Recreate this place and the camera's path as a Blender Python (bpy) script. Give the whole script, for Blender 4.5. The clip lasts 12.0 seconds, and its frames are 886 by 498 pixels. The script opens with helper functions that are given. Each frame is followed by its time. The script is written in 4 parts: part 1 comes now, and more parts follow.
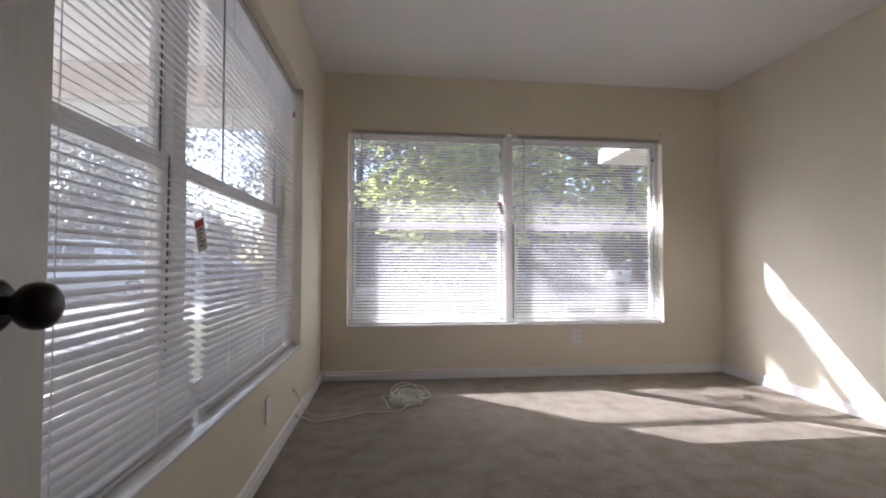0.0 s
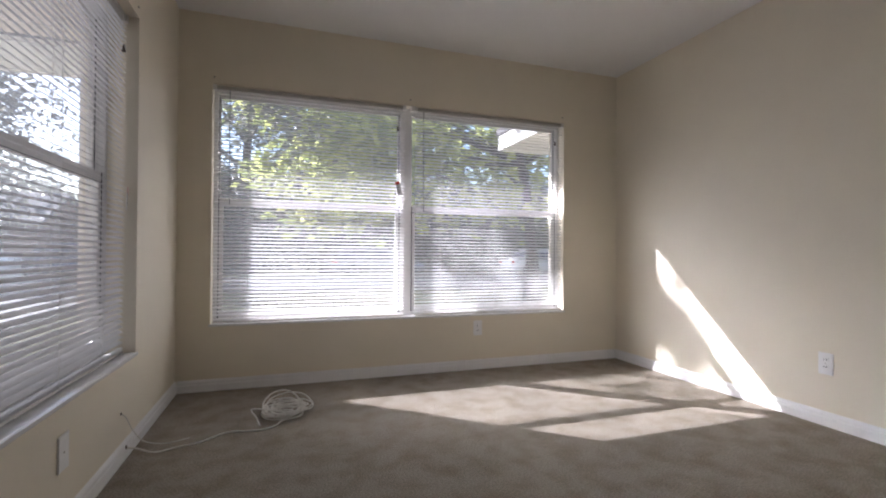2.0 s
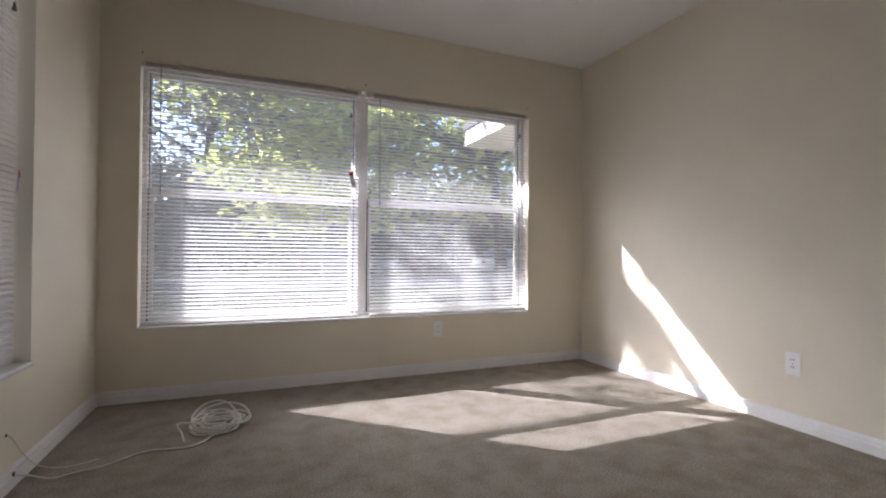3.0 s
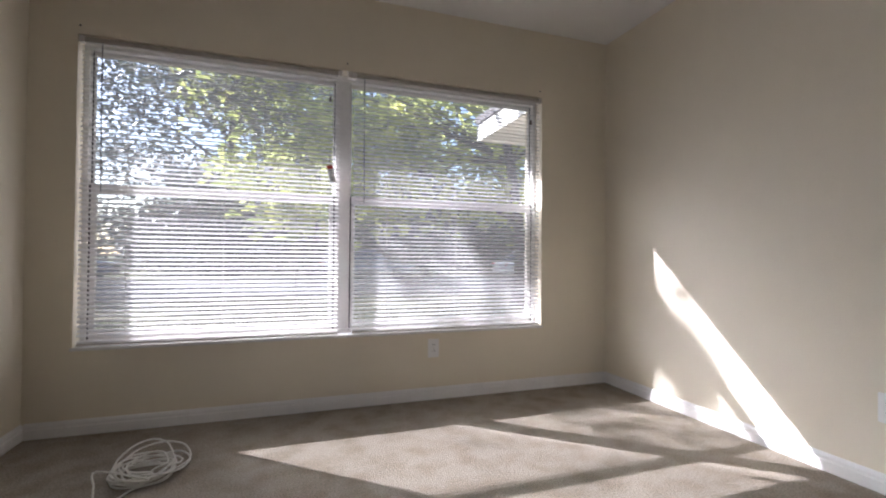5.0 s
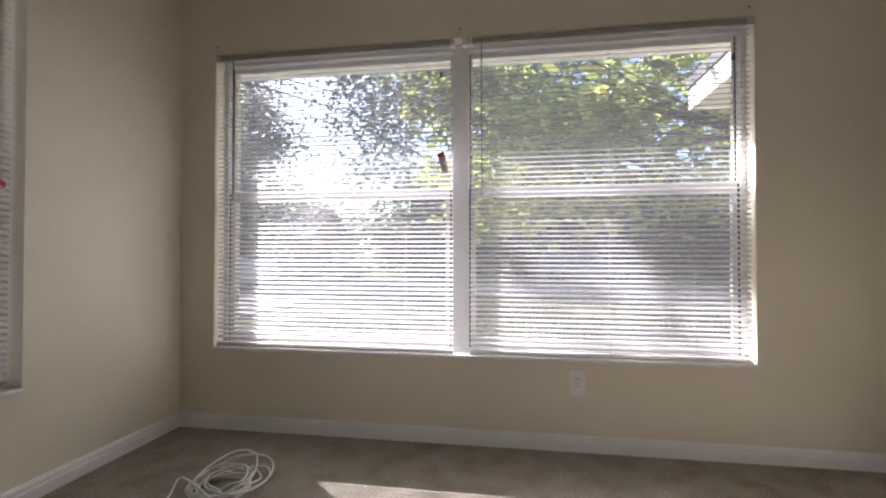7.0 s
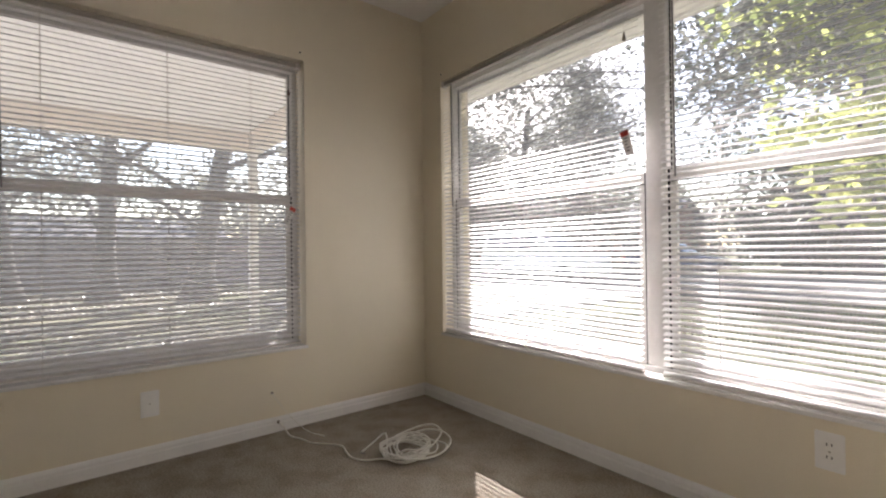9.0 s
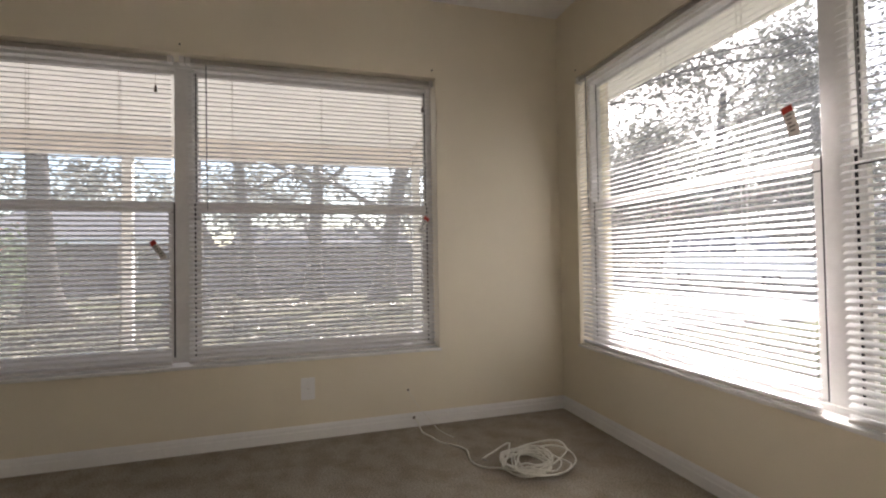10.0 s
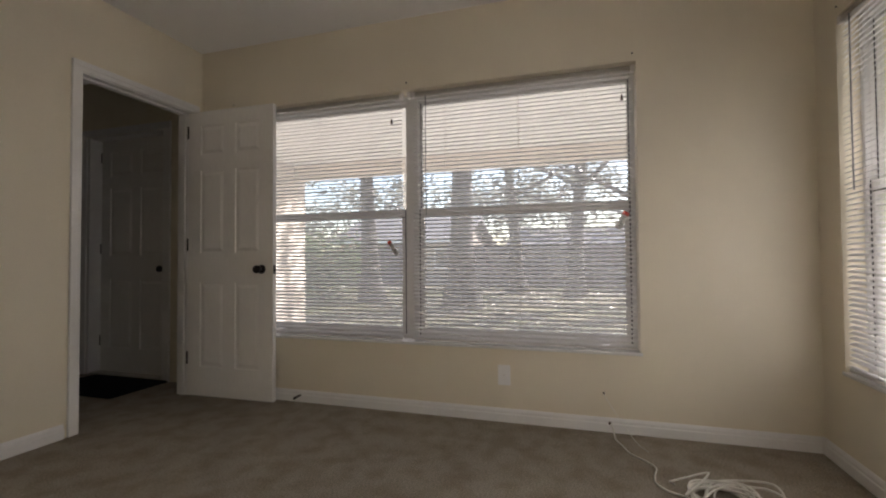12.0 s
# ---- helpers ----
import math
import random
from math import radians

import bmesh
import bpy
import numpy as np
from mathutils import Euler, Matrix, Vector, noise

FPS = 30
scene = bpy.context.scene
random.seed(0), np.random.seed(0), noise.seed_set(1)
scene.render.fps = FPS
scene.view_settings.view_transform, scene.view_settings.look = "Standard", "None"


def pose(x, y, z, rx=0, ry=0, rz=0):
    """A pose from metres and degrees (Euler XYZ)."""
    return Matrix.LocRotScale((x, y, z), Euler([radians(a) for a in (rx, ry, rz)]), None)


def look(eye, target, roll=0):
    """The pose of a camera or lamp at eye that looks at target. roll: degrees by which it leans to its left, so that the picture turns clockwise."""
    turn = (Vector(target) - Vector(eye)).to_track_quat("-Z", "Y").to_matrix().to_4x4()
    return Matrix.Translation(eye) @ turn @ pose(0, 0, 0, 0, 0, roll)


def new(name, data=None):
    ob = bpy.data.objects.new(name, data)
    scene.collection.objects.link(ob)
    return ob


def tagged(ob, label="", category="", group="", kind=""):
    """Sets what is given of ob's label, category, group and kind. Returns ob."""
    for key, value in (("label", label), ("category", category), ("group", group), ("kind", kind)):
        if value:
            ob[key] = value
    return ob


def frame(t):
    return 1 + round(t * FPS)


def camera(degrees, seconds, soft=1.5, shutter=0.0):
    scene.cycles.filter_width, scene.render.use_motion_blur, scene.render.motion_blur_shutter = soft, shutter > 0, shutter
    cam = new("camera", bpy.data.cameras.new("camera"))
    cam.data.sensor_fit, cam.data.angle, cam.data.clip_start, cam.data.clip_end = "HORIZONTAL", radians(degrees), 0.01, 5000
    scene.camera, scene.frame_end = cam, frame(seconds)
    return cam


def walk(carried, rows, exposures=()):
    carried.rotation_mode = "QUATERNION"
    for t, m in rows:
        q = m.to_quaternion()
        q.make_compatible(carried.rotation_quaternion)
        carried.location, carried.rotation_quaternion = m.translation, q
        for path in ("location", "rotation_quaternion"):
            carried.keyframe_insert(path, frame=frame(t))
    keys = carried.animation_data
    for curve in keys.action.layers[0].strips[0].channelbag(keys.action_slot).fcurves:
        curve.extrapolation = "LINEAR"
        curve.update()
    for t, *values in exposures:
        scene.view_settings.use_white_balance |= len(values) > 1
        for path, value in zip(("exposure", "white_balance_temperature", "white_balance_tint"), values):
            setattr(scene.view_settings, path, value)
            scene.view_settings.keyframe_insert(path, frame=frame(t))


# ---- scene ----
cam = camera(88.3, 12.0, soft=2.1)
EXPOSURE = [(0.0, 2.41, 6050, 20), (3.0, 2.30, 6040, 20), (6.5, 2.22, 6200, 20), (9.5, 2.36, 6760, 18), (12.0, 2.36, 6760, 18)]
PATH = [
    (0, (0.579, 0.325, 0.962), (0.795, 2.313, 1.022), 0.2),
    (0.5, (0.582, 0.433, 0.944), (0.905, 2.406, 0.996), 0.3),
    (1, (0.603, 0.546, 0.932), (1.034, 2.499, 0.973), 0.2),
    (1.5, (0.632, 0.654, 0.926), (1.175, 2.579, 0.957), 0.3),
    (2, (0.692, 0.727, 0.937), (1.337, 2.62, 0.953), 0.4),
    (2.5, (0.729, 0.824, 0.897), (1.47, 2.681, 0.931), 0.3),
    (3, (0.861, 0.892, 0.914), (1.62, 2.742, 0.93), 0.5),
    (5, (1.226, 1.294, 0.939), (1.883, 3.183, 0.965), 0.5),
    (5.5, (1.409, 1.381, 0.958), (1.874, 3.326, 0.98), 0.3),
    (6, (1.581, 1.52, 0.955), (1.804, 3.507, 0.986), 0.3),
    (6.5, (1.695, 1.671, 0.948), (1.677, 3.671, 0.98), 0.1),
    (8.5, (2.414, 2.226, 0.948), (1.11, 3.742, 0.961), -0.2),
    (9, (2.53, 2.306, 0.973), (0.959, 3.544, 0.981), -0.7),
    (9.5, (2.632, 2.405, 1.006), (0.854, 3.321, 1.012), -0.7),
    (10, (2.632, 2.551, 0.977), (0.715, 3.12, 1.018), -1.0),
    (10.5, (2.615, 2.634, 0.988), (0.634, 2.902, 1.025), -1.0),
    (11, (2.603, 2.79, 0.98), (0.604, 2.733, 1.02), -0.8),
    (11.5, (2.647, 2.906, 0.961), (0.675, 2.573, 1.009), -0.4),
    (12, (2.726, 3.017, 0.961), (0.817, 2.422, 1.011), -0.4),
]
walk(cam, [(t, look(eye, target, roll)) for t, eye, target, roll in PATH], EXPOSURE)


# ---- world, sun, exposure ----
SUN_DIR = Vector((0.754, -0.656, -0.635)).normalized()   # the way that the light travels
world = bpy.data.worlds.new("sky")
scene.world = world
world.use_nodes = True
wn = world.node_tree
sky = wn.nodes.new("ShaderNodeTexSky")
sky.sky_type, sky.sun_disc = "NISHITA", False
sky.sun_elevation = math.asin(-SUN_DIR.z)
sky.sun_rotation = math.atan2(-SUN_DIR.x, -SUN_DIR.y)
wn.links.new(sky.outputs["Color"], wn.nodes["Background"].inputs["Color"])
wn.nodes["Background"].inputs["Strength"].default_value = 0.060
sun = new("sun", bpy.data.lights.new("sun", "SUN"))
sun.data.energy, sun.data.angle, sun.data.color = 2.9, radians(0.53), (1.0, 0.985, 0.975)
sun.matrix_world = look((-20, 20, 20), Vector((-20, 20, 20)) + SUN_DIR)


# lamps added in the two window openings to stand in for the sky's light: outside the glass, and between the sashes and
# the blinds
# the outer pair also lays a haze over the view through the glass
for place, target, power, tone in (((1.58, 4.132 + 0.075, 1.238), (1.58, 1.926, 1.238), 0.95, (0.98, 0.98, 0.97)), ((-0.112, 1.926, 1.238), (2.0, 1.926, 1.238), 0.48, (0.93, 0.95, 0.98)),
                                   ((1.58, 4.132 + 0.19, 1.257), (1.58, 1.926, 1.257), 0.36, (0.95, 0.96, 1.0)), ((-0.216, 1.926, 1.257), (2.0, 1.926, 1.257), 0.68, (0.97, 0.98, 0.98))):
    glow = new("window_fill_lamp", bpy.data.lights.new("window_fill_lamp", "AREA"))
    glow.data.shape, glow.data.size, glow.data.size_y = "RECTANGLE", 2.73, 1.58
    glow.data.energy, glow.data.color = power, tone
    glow.matrix_world = look(place, target)


# ---- materials ----
def material(name, base, rough=0.6, grain=0.0, size=40.0, stain=0.0, stain_size=2.0, bump=0.0, metal=0.0, spec=0.5, trans=0.0, per_object=0.0, second=None, stretch=(1, 1, 1)):
    """Paint-like or natural surface: base colour varied at two scales, with fine relief."""
    m = bpy.data.materials.new(name)
    m.use_nodes = True
    nt = m.node_tree
    b = nt.nodes["Principled BSDF"]
    b.inputs["Roughness"].default_value = rough
    b.inputs["Metallic"].default_value = metal
    b.inputs["Specular IOR Level"].default_value = spec
    co = nt.nodes.new("ShaderNodeTexCoord")
    mp = nt.nodes.new("ShaderNodeMapping")
    mp.inputs["Scale"].default_value = stretch
    nt.links.new(co.outputs["Object"], mp.inputs["Vector"])
    n1 = nt.nodes.new("ShaderNodeTexNoise")
    n1.inputs["Scale"].default_value, n1.inputs["Detail"].default_value = size, 4
    n2 = nt.nodes.new("ShaderNodeTexNoise")
    n2.inputs["Scale"].default_value, n2.inputs["Detail"].default_value = stain_size, 5
    for n in (n1, n2):
        nt.links.new(mp.outputs["Vector"], n.inputs["Vector"])
    colour = nt.nodes.new("ShaderNodeMix")
    colour.data_type = "RGBA"
    colour.inputs[6].default_value = (*base, 1)
    colour.inputs[7].default_value = (*(second or [c * (1 - stain) for c in base]), 1)
    ramp = nt.nodes.new("ShaderNodeMapRange")
    ramp.inputs["From Min"].default_value, ramp.inputs["From Max"].default_value = 0.42, 0.68
    nt.links.new(n2.outputs["Fac"], ramp.inputs["Value"])
    nt.links.new(ramp.outputs["Result"], colour.inputs[0])
    value = nt.nodes.new("ShaderNodeMapRange")
    value.inputs["From Min"].default_value, value.inputs["From Max"].default_value = 0.3, 0.7
    value.inputs["To Min"].default_value, value.inputs["To Max"].default_value = 1 - grain, 1 + grain
    nt.links.new(n1.outputs["Fac"], value.inputs["Value"])
    hsv = nt.nodes.new("ShaderNodeHueSaturation")
    nt.links.new(colour.outputs[2], hsv.inputs["Color"])
    last = value.outputs["Result"]
    if per_object:
        info = nt.nodes.new("ShaderNodeObjectInfo")
        span = nt.nodes.new("ShaderNodeMapRange")
        span.inputs["To Min"].default_value, span.inputs["To Max"].default_value = 1 - per_object, 1 + per_object
        nt.links.new(info.outputs["Random"], span.inputs["Value"])
        mul = nt.nodes.new("ShaderNodeMath")
        mul.operation = "MULTIPLY"
        nt.links.new(last, mul.inputs[0])
        nt.links.new(span.outputs["Result"], mul.inputs[1])
        last = mul.outputs[0]
    nt.links.new(last, hsv.inputs["Value"])
    nt.links.new(hsv.outputs["Color"], b.inputs["Base Color"])
    if bump:
        bp = nt.nodes.new("ShaderNodeBump")
        bp.inputs["Strength"].default_value, bp.inputs["Distance"].default_value = 1.0, bump
        nt.links.new(n1.outputs["Fac"], bp.inputs["Height"])
        nt.links.new(bp.outputs["Normal"], b.inputs["Normal"])
    if trans:
        tr = nt.nodes.new("ShaderNodeBsdfTranslucent")
        nt.links.new(hsv.outputs["Color"], tr.inputs["Color"])
        mix = nt.nodes.new("ShaderNodeMixShader")
        mix.inputs[0].default_value = trans
        nt.links.new(b.outputs[0], mix.inputs[1])
        nt.links.new(tr.outputs[0], mix.inputs[2])
        nt.links.new(mix.outputs[0], nt.nodes["Material Output"].inputs["Surface"])
    return m


def leaf_material(name, dark, light, trans):
    """Leaves that differ one from the next, and let light through."""
    m = bpy.data.materials.new(name)
    m.use_nodes = True
    nt = m.node_tree
    b = nt.nodes["Principled BSDF"]
    b.inputs["Roughness"].default_value = 0.45
    geo = nt.nodes.new("ShaderNodeNewGeometry")
    ramp = nt.nodes.new("ShaderNodeMix")
    ramp.data_type = "RGBA"
    ramp.inputs[6].default_value, ramp.inputs[7].default_value = (*dark, 1), (*light, 1)
    nt.links.new(geo.outputs["Random Per Island"], ramp.inputs[0])
    nt.links.new(ramp.outputs[2], b.inputs["Base Color"])
    tr = nt.nodes.new("ShaderNodeBsdfTranslucent")
    bright = nt.nodes.new("ShaderNodeHueSaturation")
    bright.inputs["Value"].default_value = 1.6
    nt.links.new(ramp.outputs[2], bright.inputs["Color"])
    nt.links.new(bright.outputs["Color"], tr.inputs["Color"])
    mix = nt.nodes.new("ShaderNodeMixShader")
    mix.inputs[0].default_value = trans
    nt.links.new(b.outputs[0], mix.inputs[1])
    nt.links.new(tr.outputs[0], mix.inputs[2])
    nt.links.new(mix.outputs[0], nt.nodes["Material Output"].inputs["Surface"])
    return m


def glass_material(name, dust, size):
    """Clear glass with a film of dust that scatters light, in blotches."""
    m = bpy.data.materials.new(name)
    m.use_nodes = True
    nt = m.node_tree
    b = nt.nodes["Principled BSDF"]
    b.inputs["Base Color"].default_value = (0.97, 0.99, 0.98, 1)
    b.inputs["Roughness"].default_value, b.inputs["Transmission Weight"].default_value, b.inputs["IOR"].default_value = 0.0, 1.0, 1.45
    film = nt.nodes.new("ShaderNodeBsdfTranslucent")
    film.inputs["Color"].default_value = (0.92, 0.92, 0.95, 1)
    co = nt.nodes.new("ShaderNodeTexCoord")
    blotch = nt.nodes.new("ShaderNodeTexNoise")
    blotch.inputs["Scale"].default_value, blotch.inputs["Detail"].default_value = size, 3
    nt.links.new(co.outputs["Object"], blotch.inputs["Vector"])
    amount = nt.nodes.new("ShaderNodeMapRange")
    amount.inputs["From Min"].default_value, amount.inputs["From Max"].default_value = 0.35, 0.7
    amount.inputs["To Min"].default_value, amount.inputs["To Max"].default_value = dust * 0.35, dust
    nt.links.new(blotch.outputs["Fac"], amount.inputs["Value"])
    mix = nt.nodes.new("ShaderNodeMixShader")
    nt.links.new(amount.outputs["Result"], mix.inputs[0])
    nt.links.new(b.outputs[0], mix.inputs[1])
    nt.links.new(film.outputs[0], mix.inputs[2])
    nt.links.new(mix.outputs[0], nt.nodes["Material Output"].inputs["Surface"])
    return m


WALL = material("cream_wall_paint", (0.84, 0.77, 0.63), 0.55, 0.025, 220, 0.05, 1.3, 0.0006)
CEIL = material("white_ceiling_paint", (0.92, 0.91, 0.89), 0.8, 0.03, 160, 0.04, 1.1, 0.001)
CARPET = material("beige_carpet", (0.36, 0.318, 0.262), 0.95, 0.3, 130, 0.0, 7.5, 0.008, spec=0.1, second=(0.278, 0.238, 0.188))
TRIM = material("white_trim_paint", (0.87, 0.86, 0.85), 0.35, 0.02, 60, 0.05, 3.0, 0.0002)
DOOR = material("white_door_paint", (0.84, 0.82, 0.79), 0.4, 0.03, 90, 0.04, 2.0, 0.0004, stretch=(1, 1, 0.15))
SILL = material("glossy_white_sill", (0.89, 0.88, 0.87), 0.15, 0.03, 25, 0.1, 9.0)
FRAME = material("white_window_frame", (0.81, 0.795, 0.775), 0.35, 0.03, 50, 0.06, 6.0)
GASKET = material("dark_gasket", (0.03, 0.03, 0.035), 0.6, 0.1)
SLAT = material("white_blind_slat", (0.85, 0.84, 0.84), 0.4, 0.02, 60, 0.05, 5.0, per_object=0.03, trans=0.28)
RAIL = material("white_blind_rail", (0.78, 0.75, 0.71), 0.35, 0.03, 60, 0.06, 5.0)
# headrail set darker than the other blind rails
HEADRAIL = material("taupe_headrail", (0.44, 0.41, 0.365), 0.35, 0.03, 60, 0.08, 5.0)
WAND = material("smoked_plastic_wand", (0.24, 0.24, 0.25), 0.25, 0.05)
CORD = material("white_cord", (0.75, 0.73, 0.70), 0.7, 0.1, 300, bump=0.0003)
TASSEL = material("brown_cord_tassel", (0.12, 0.09, 0.07), 0.5, 0.1)
PAPER = material("white_tag_card", (0.80, 0.78, 0.76), 0.6, 0.05, trans=0.12)
RED = material("red_print", (0.55, 0.05, 0.03), 0.5, 0.05)
PRINT = material("grey_print", (0.22, 0.22, 0.22), 0.6, 0.1)
BRONZE = material("dark_bronze", (0.022, 0.018, 0.016), 0.3, 0.15, 30, 0.2, 8.0, metal=0.7)
STEEL = material("satin_steel", (0.45, 0.42, 0.38), 0.35, 0.05, metal=1.0)
PLATE = material("white_plastic_plate", (0.90, 0.89, 0.87), 0.3, 0.02)
SLOT = material("dark_slot", (0.02, 0.02, 0.02), 0.6, 0.0)
CABLE = material("white_cable_jacket", (0.78, 0.76, 0.70), 0.4, 0.04, 80, 0.08, 12.0)
MAT = material("black_door_mat", (0.018, 0.018, 0.022), 0.95, 0.4, 260, 0.2, 5.0, 0.004, spec=0.1)
GLASS = glass_material("dusty_window_glass", 0.008, 2.2)
STUCCO = material("cream_stucco", (0.78, 0.70, 0.60), 0.85, 0.08, 90, 0.08, 1.5, 0.004)
SOFFIT = material("white_soffit", (0.90, 0.885, 0.85), 0.7, 0.04, 30, 0.06, 2.0, 0.001)
CONCRETE = material("pale_concrete", (0.17, 0.163, 0.158), 0.85, 0.12, 60, 0.2, 0.8, 0.003)
# for the unseen porch slab, made paler to bounce light onto the porch ceiling
PORCH = material("pale_porch_concrete", (0.50, 0.475, 0.445), 0.8, 0.08, 60, 0.12, 0.8, 0.002)
ASPHALT = material("grey_asphalt", (0.055, 0.053, 0.056), 0.85, 0.3, 120, 0.25, 0.5, 0.006)
LAWN = material("patchy_lawn", (0.11, 0.12, 0.055), 0.95, 0.45, 14, 0.0, 0.45, 0.03, spec=0.1, second=(0.19, 0.165, 0.115))
GRASS = leaf_material("grass_blades", (0.06, 0.09, 0.03), (0.19, 0.18, 0.085), 0.2)
LITTER = leaf_material("fallen_leaves", (0.36, 0.31, 0.25), (0.52, 0.46, 0.38), 0.1)
BARK = material("grey_oak_bark", (0.085, 0.072, 0.066), 0.9, 0.45, 18, 0.35, 3.0, 0.03, stretch=(1, 1, 0.25))
LEAF_LIME = leaf_material("yellow_green_leaves", (0.15, 0.19, 0.065), (0.47, 0.48, 0.17), 0.65)
LEAF_OAK = leaf_material("grey_green_oak_leaves", (0.08, 0.086, 0.072), (0.21, 0.21, 0.175), 0.35)
LEAF_FAR = leaf_material("dark_hedge_leaves", (0.02, 0.033, 0.02), (0.065, 0.085, 0.04), 0.12)
LEAF_SHRUB = leaf_material("shiny_shrub_leaves", (0.045, 0.09, 0.03), (0.18, 0.24, 0.08), 0.25)
PETAL = leaf_material("pink_blossom", (0.45, 0.16, 0.13), (0.6, 0.3, 0.24), 0.3)
FENCE = material("weathered_fence_wood", (0.23, 0.20, 0.205), 0.85, 0.25, 30, 0.3, 2.0, 0.004, per_object=0.15, stretch=(3, 3, 0.2))
ROOF = material("grey_shingle", (0.17, 0.16, 0.165), 0.9, 0.3, 25, 0.25, 1.5, 0.01)
BRICK = material("brown_brick_wall", (0.33, 0.2, 0.15), 0.85, 0.2, 30, 0.2, 2.0, 0.006)
SIDING = material("beige_siding", (0.42, 0.36, 0.31), 0.7, 0.06, 30, 0.1, 2.0)
GARAGE = material("dark_garage_door", (0.10, 0.075, 0.085), 0.6, 0.1, 20, 0.15, 2.0)
WINDARK = material("dark_far_pane", (0.05, 0.06, 0.07), 0.1, 0.1)
SILVER = material("silver_car_paint", (0.36, 0.37, 0.39), 0.25, 0.03, 20, 0.05, 2.0, metal=0.55)
WHITE_CAR = material("white_car_paint", (0.80, 0.80, 0.80), 0.2, 0.02, 20, 0.04, 2.0)
BLUE_CAR = material("dark_blue_car_paint", (0.06, 0.085, 0.16), 0.2, 0.05, 20, 0.1, 2.0, metal=0.3)
CAR_GLASS = material("tinted_car_glass", (0.05, 0.065, 0.10), 0.05, 0.05)
TYRE = material("black_tyre_rubber", (0.02, 0.02, 0.02), 0.85, 0.2)
HUB = material("alloy_rim", (0.45, 0.45, 0.46), 0.35, 0.1, metal=0.8)
LAMP_RED = material("red_tail_lamp", (0.5, 0.02, 0.02), 0.2, 0.05)
LAMP_CLEAR = material("clear_headlamp", (0.8, 0.8, 0.8), 0.1, 0.05)


# ---- mesh helpers ----
def box(bm, x0, x1, y0, y1, z0, z1):
    v = [bm.verts.new((x, y, z)) for z in (z0, z1) for y in (y0, y1) for x in (x0, x1)]
    for a, b, c, d in ((0, 2, 3, 1), (4, 5, 7, 6), (0, 1, 5, 4), (2, 6, 7, 3), (0, 4, 6, 2), (1, 3, 7, 5)):
        bm.faces.new((v[a], v[b], v[c], v[d]))


def soften(bm, width, segments=1):
    bmesh.ops.bevel(bm, geom=list(bm.edges), offset=width, segments=segments, affect="EDGES", clamp_overlap=True)
    return bm


def boxes(*rows, bevel=0.0, segments=1):
    bm = bmesh.new()
    for r in rows:
        box(bm, *r)
    return soften(bm, bevel, segments) if bevel else bm


def data_of(name, bm, mat, smooth=False):
    me = bpy.data.meshes.new(name)
    bm.to_mesh(me)
    bm.free()
    me.materials.append(mat)
    if smooth:
        me.shade_smooth()
    return me


def part(name, bm, mat, parent=None, label="", smooth=False):
    ob = new(name, data_of(name, bm, mat, smooth))
    ob.parent = parent
    if label:
        tagged(ob, label)
    return ob


def thing(name, label, category, m=Matrix(), group="", kind=""):
    ob = new(name)
    ob.empty_display_size = 0.1
    ob.matrix_world = m
    return tagged(ob, label, category, group, kind)


def setting(name, bm, mat, label, category):
    return tagged(part(name, bm, mat), label, category, kind="structure")


def lathe(bm, rows, m=Matrix(), n=20):
    """Rings of (radius, height) about z, laid by m."""
    rings = []
    for r, h in rows:
        rings.append([bm.verts.new(m @ Vector((r * math.cos(math.tau * k / n), r * math.sin(math.tau * k / n), h))) for k in range(n)])
    for a, b in zip(rings, rings[1:]):
        for k in range(n):
            bm.faces.new((a[k], a[(k + 1) % n], b[(k + 1) % n], b[k]))
    bm.faces.new(rings[0][::-1])
    bm.faces.new(rings[-1])
    return bm


def tube(bm, points, radii, n=8):
    """A round tube along points, with a radius or a list of them."""
    pts = [Vector(p) for p in points]
    rings = []
    side = None
    for k, p in enumerate(pts):
        way = (pts[min(k + 1, len(pts) - 1)] - pts[max(k - 1, 0)]).normalized()
        if side is None:
            side = way.orthogonal().normalized()
        side = (side - way * side.dot(way)).normalized()
        up = way.cross(side)
        r = radii[k] if hasattr(radii, "__len__") else radii
        rings.append([bm.verts.new(p + r * (math.cos(math.tau * a / n) * side + math.sin(math.tau * a / n) * up)) for a in range(n)])
    for a, b in zip(rings, rings[1:]):
        for k in range(n):
            bm.faces.new((a[k], a[(k + 1) % n], b[(k + 1) % n], b[k]))
    bm.faces.new(rings[0][::-1])
    bm.faces.new(rings[-1])
    return bm


def smooth_path(points, steps=8):
    """Catmull-Rom through the points."""
    p = [Vector(q) for q in points]
    p = [2 * p[0] - p[1]] + p + [2 * p[-1] - p[-2]]
    out = []
    for k in range(1, len(p) - 2):
        for s in range(steps):
            t = s / steps
            out.append(0.5 * (2 * p[k] + (p[k + 1] - p[k - 1]) * t + (2 * p[k - 1] - 5 * p[k] + 4 * p[k + 1] - p[k + 2]) * t * t + (3 * p[k] - p[k - 1] - 3 * p[k + 1] + p[k + 2]) * t ** 3))
    return out + [p[-2]]


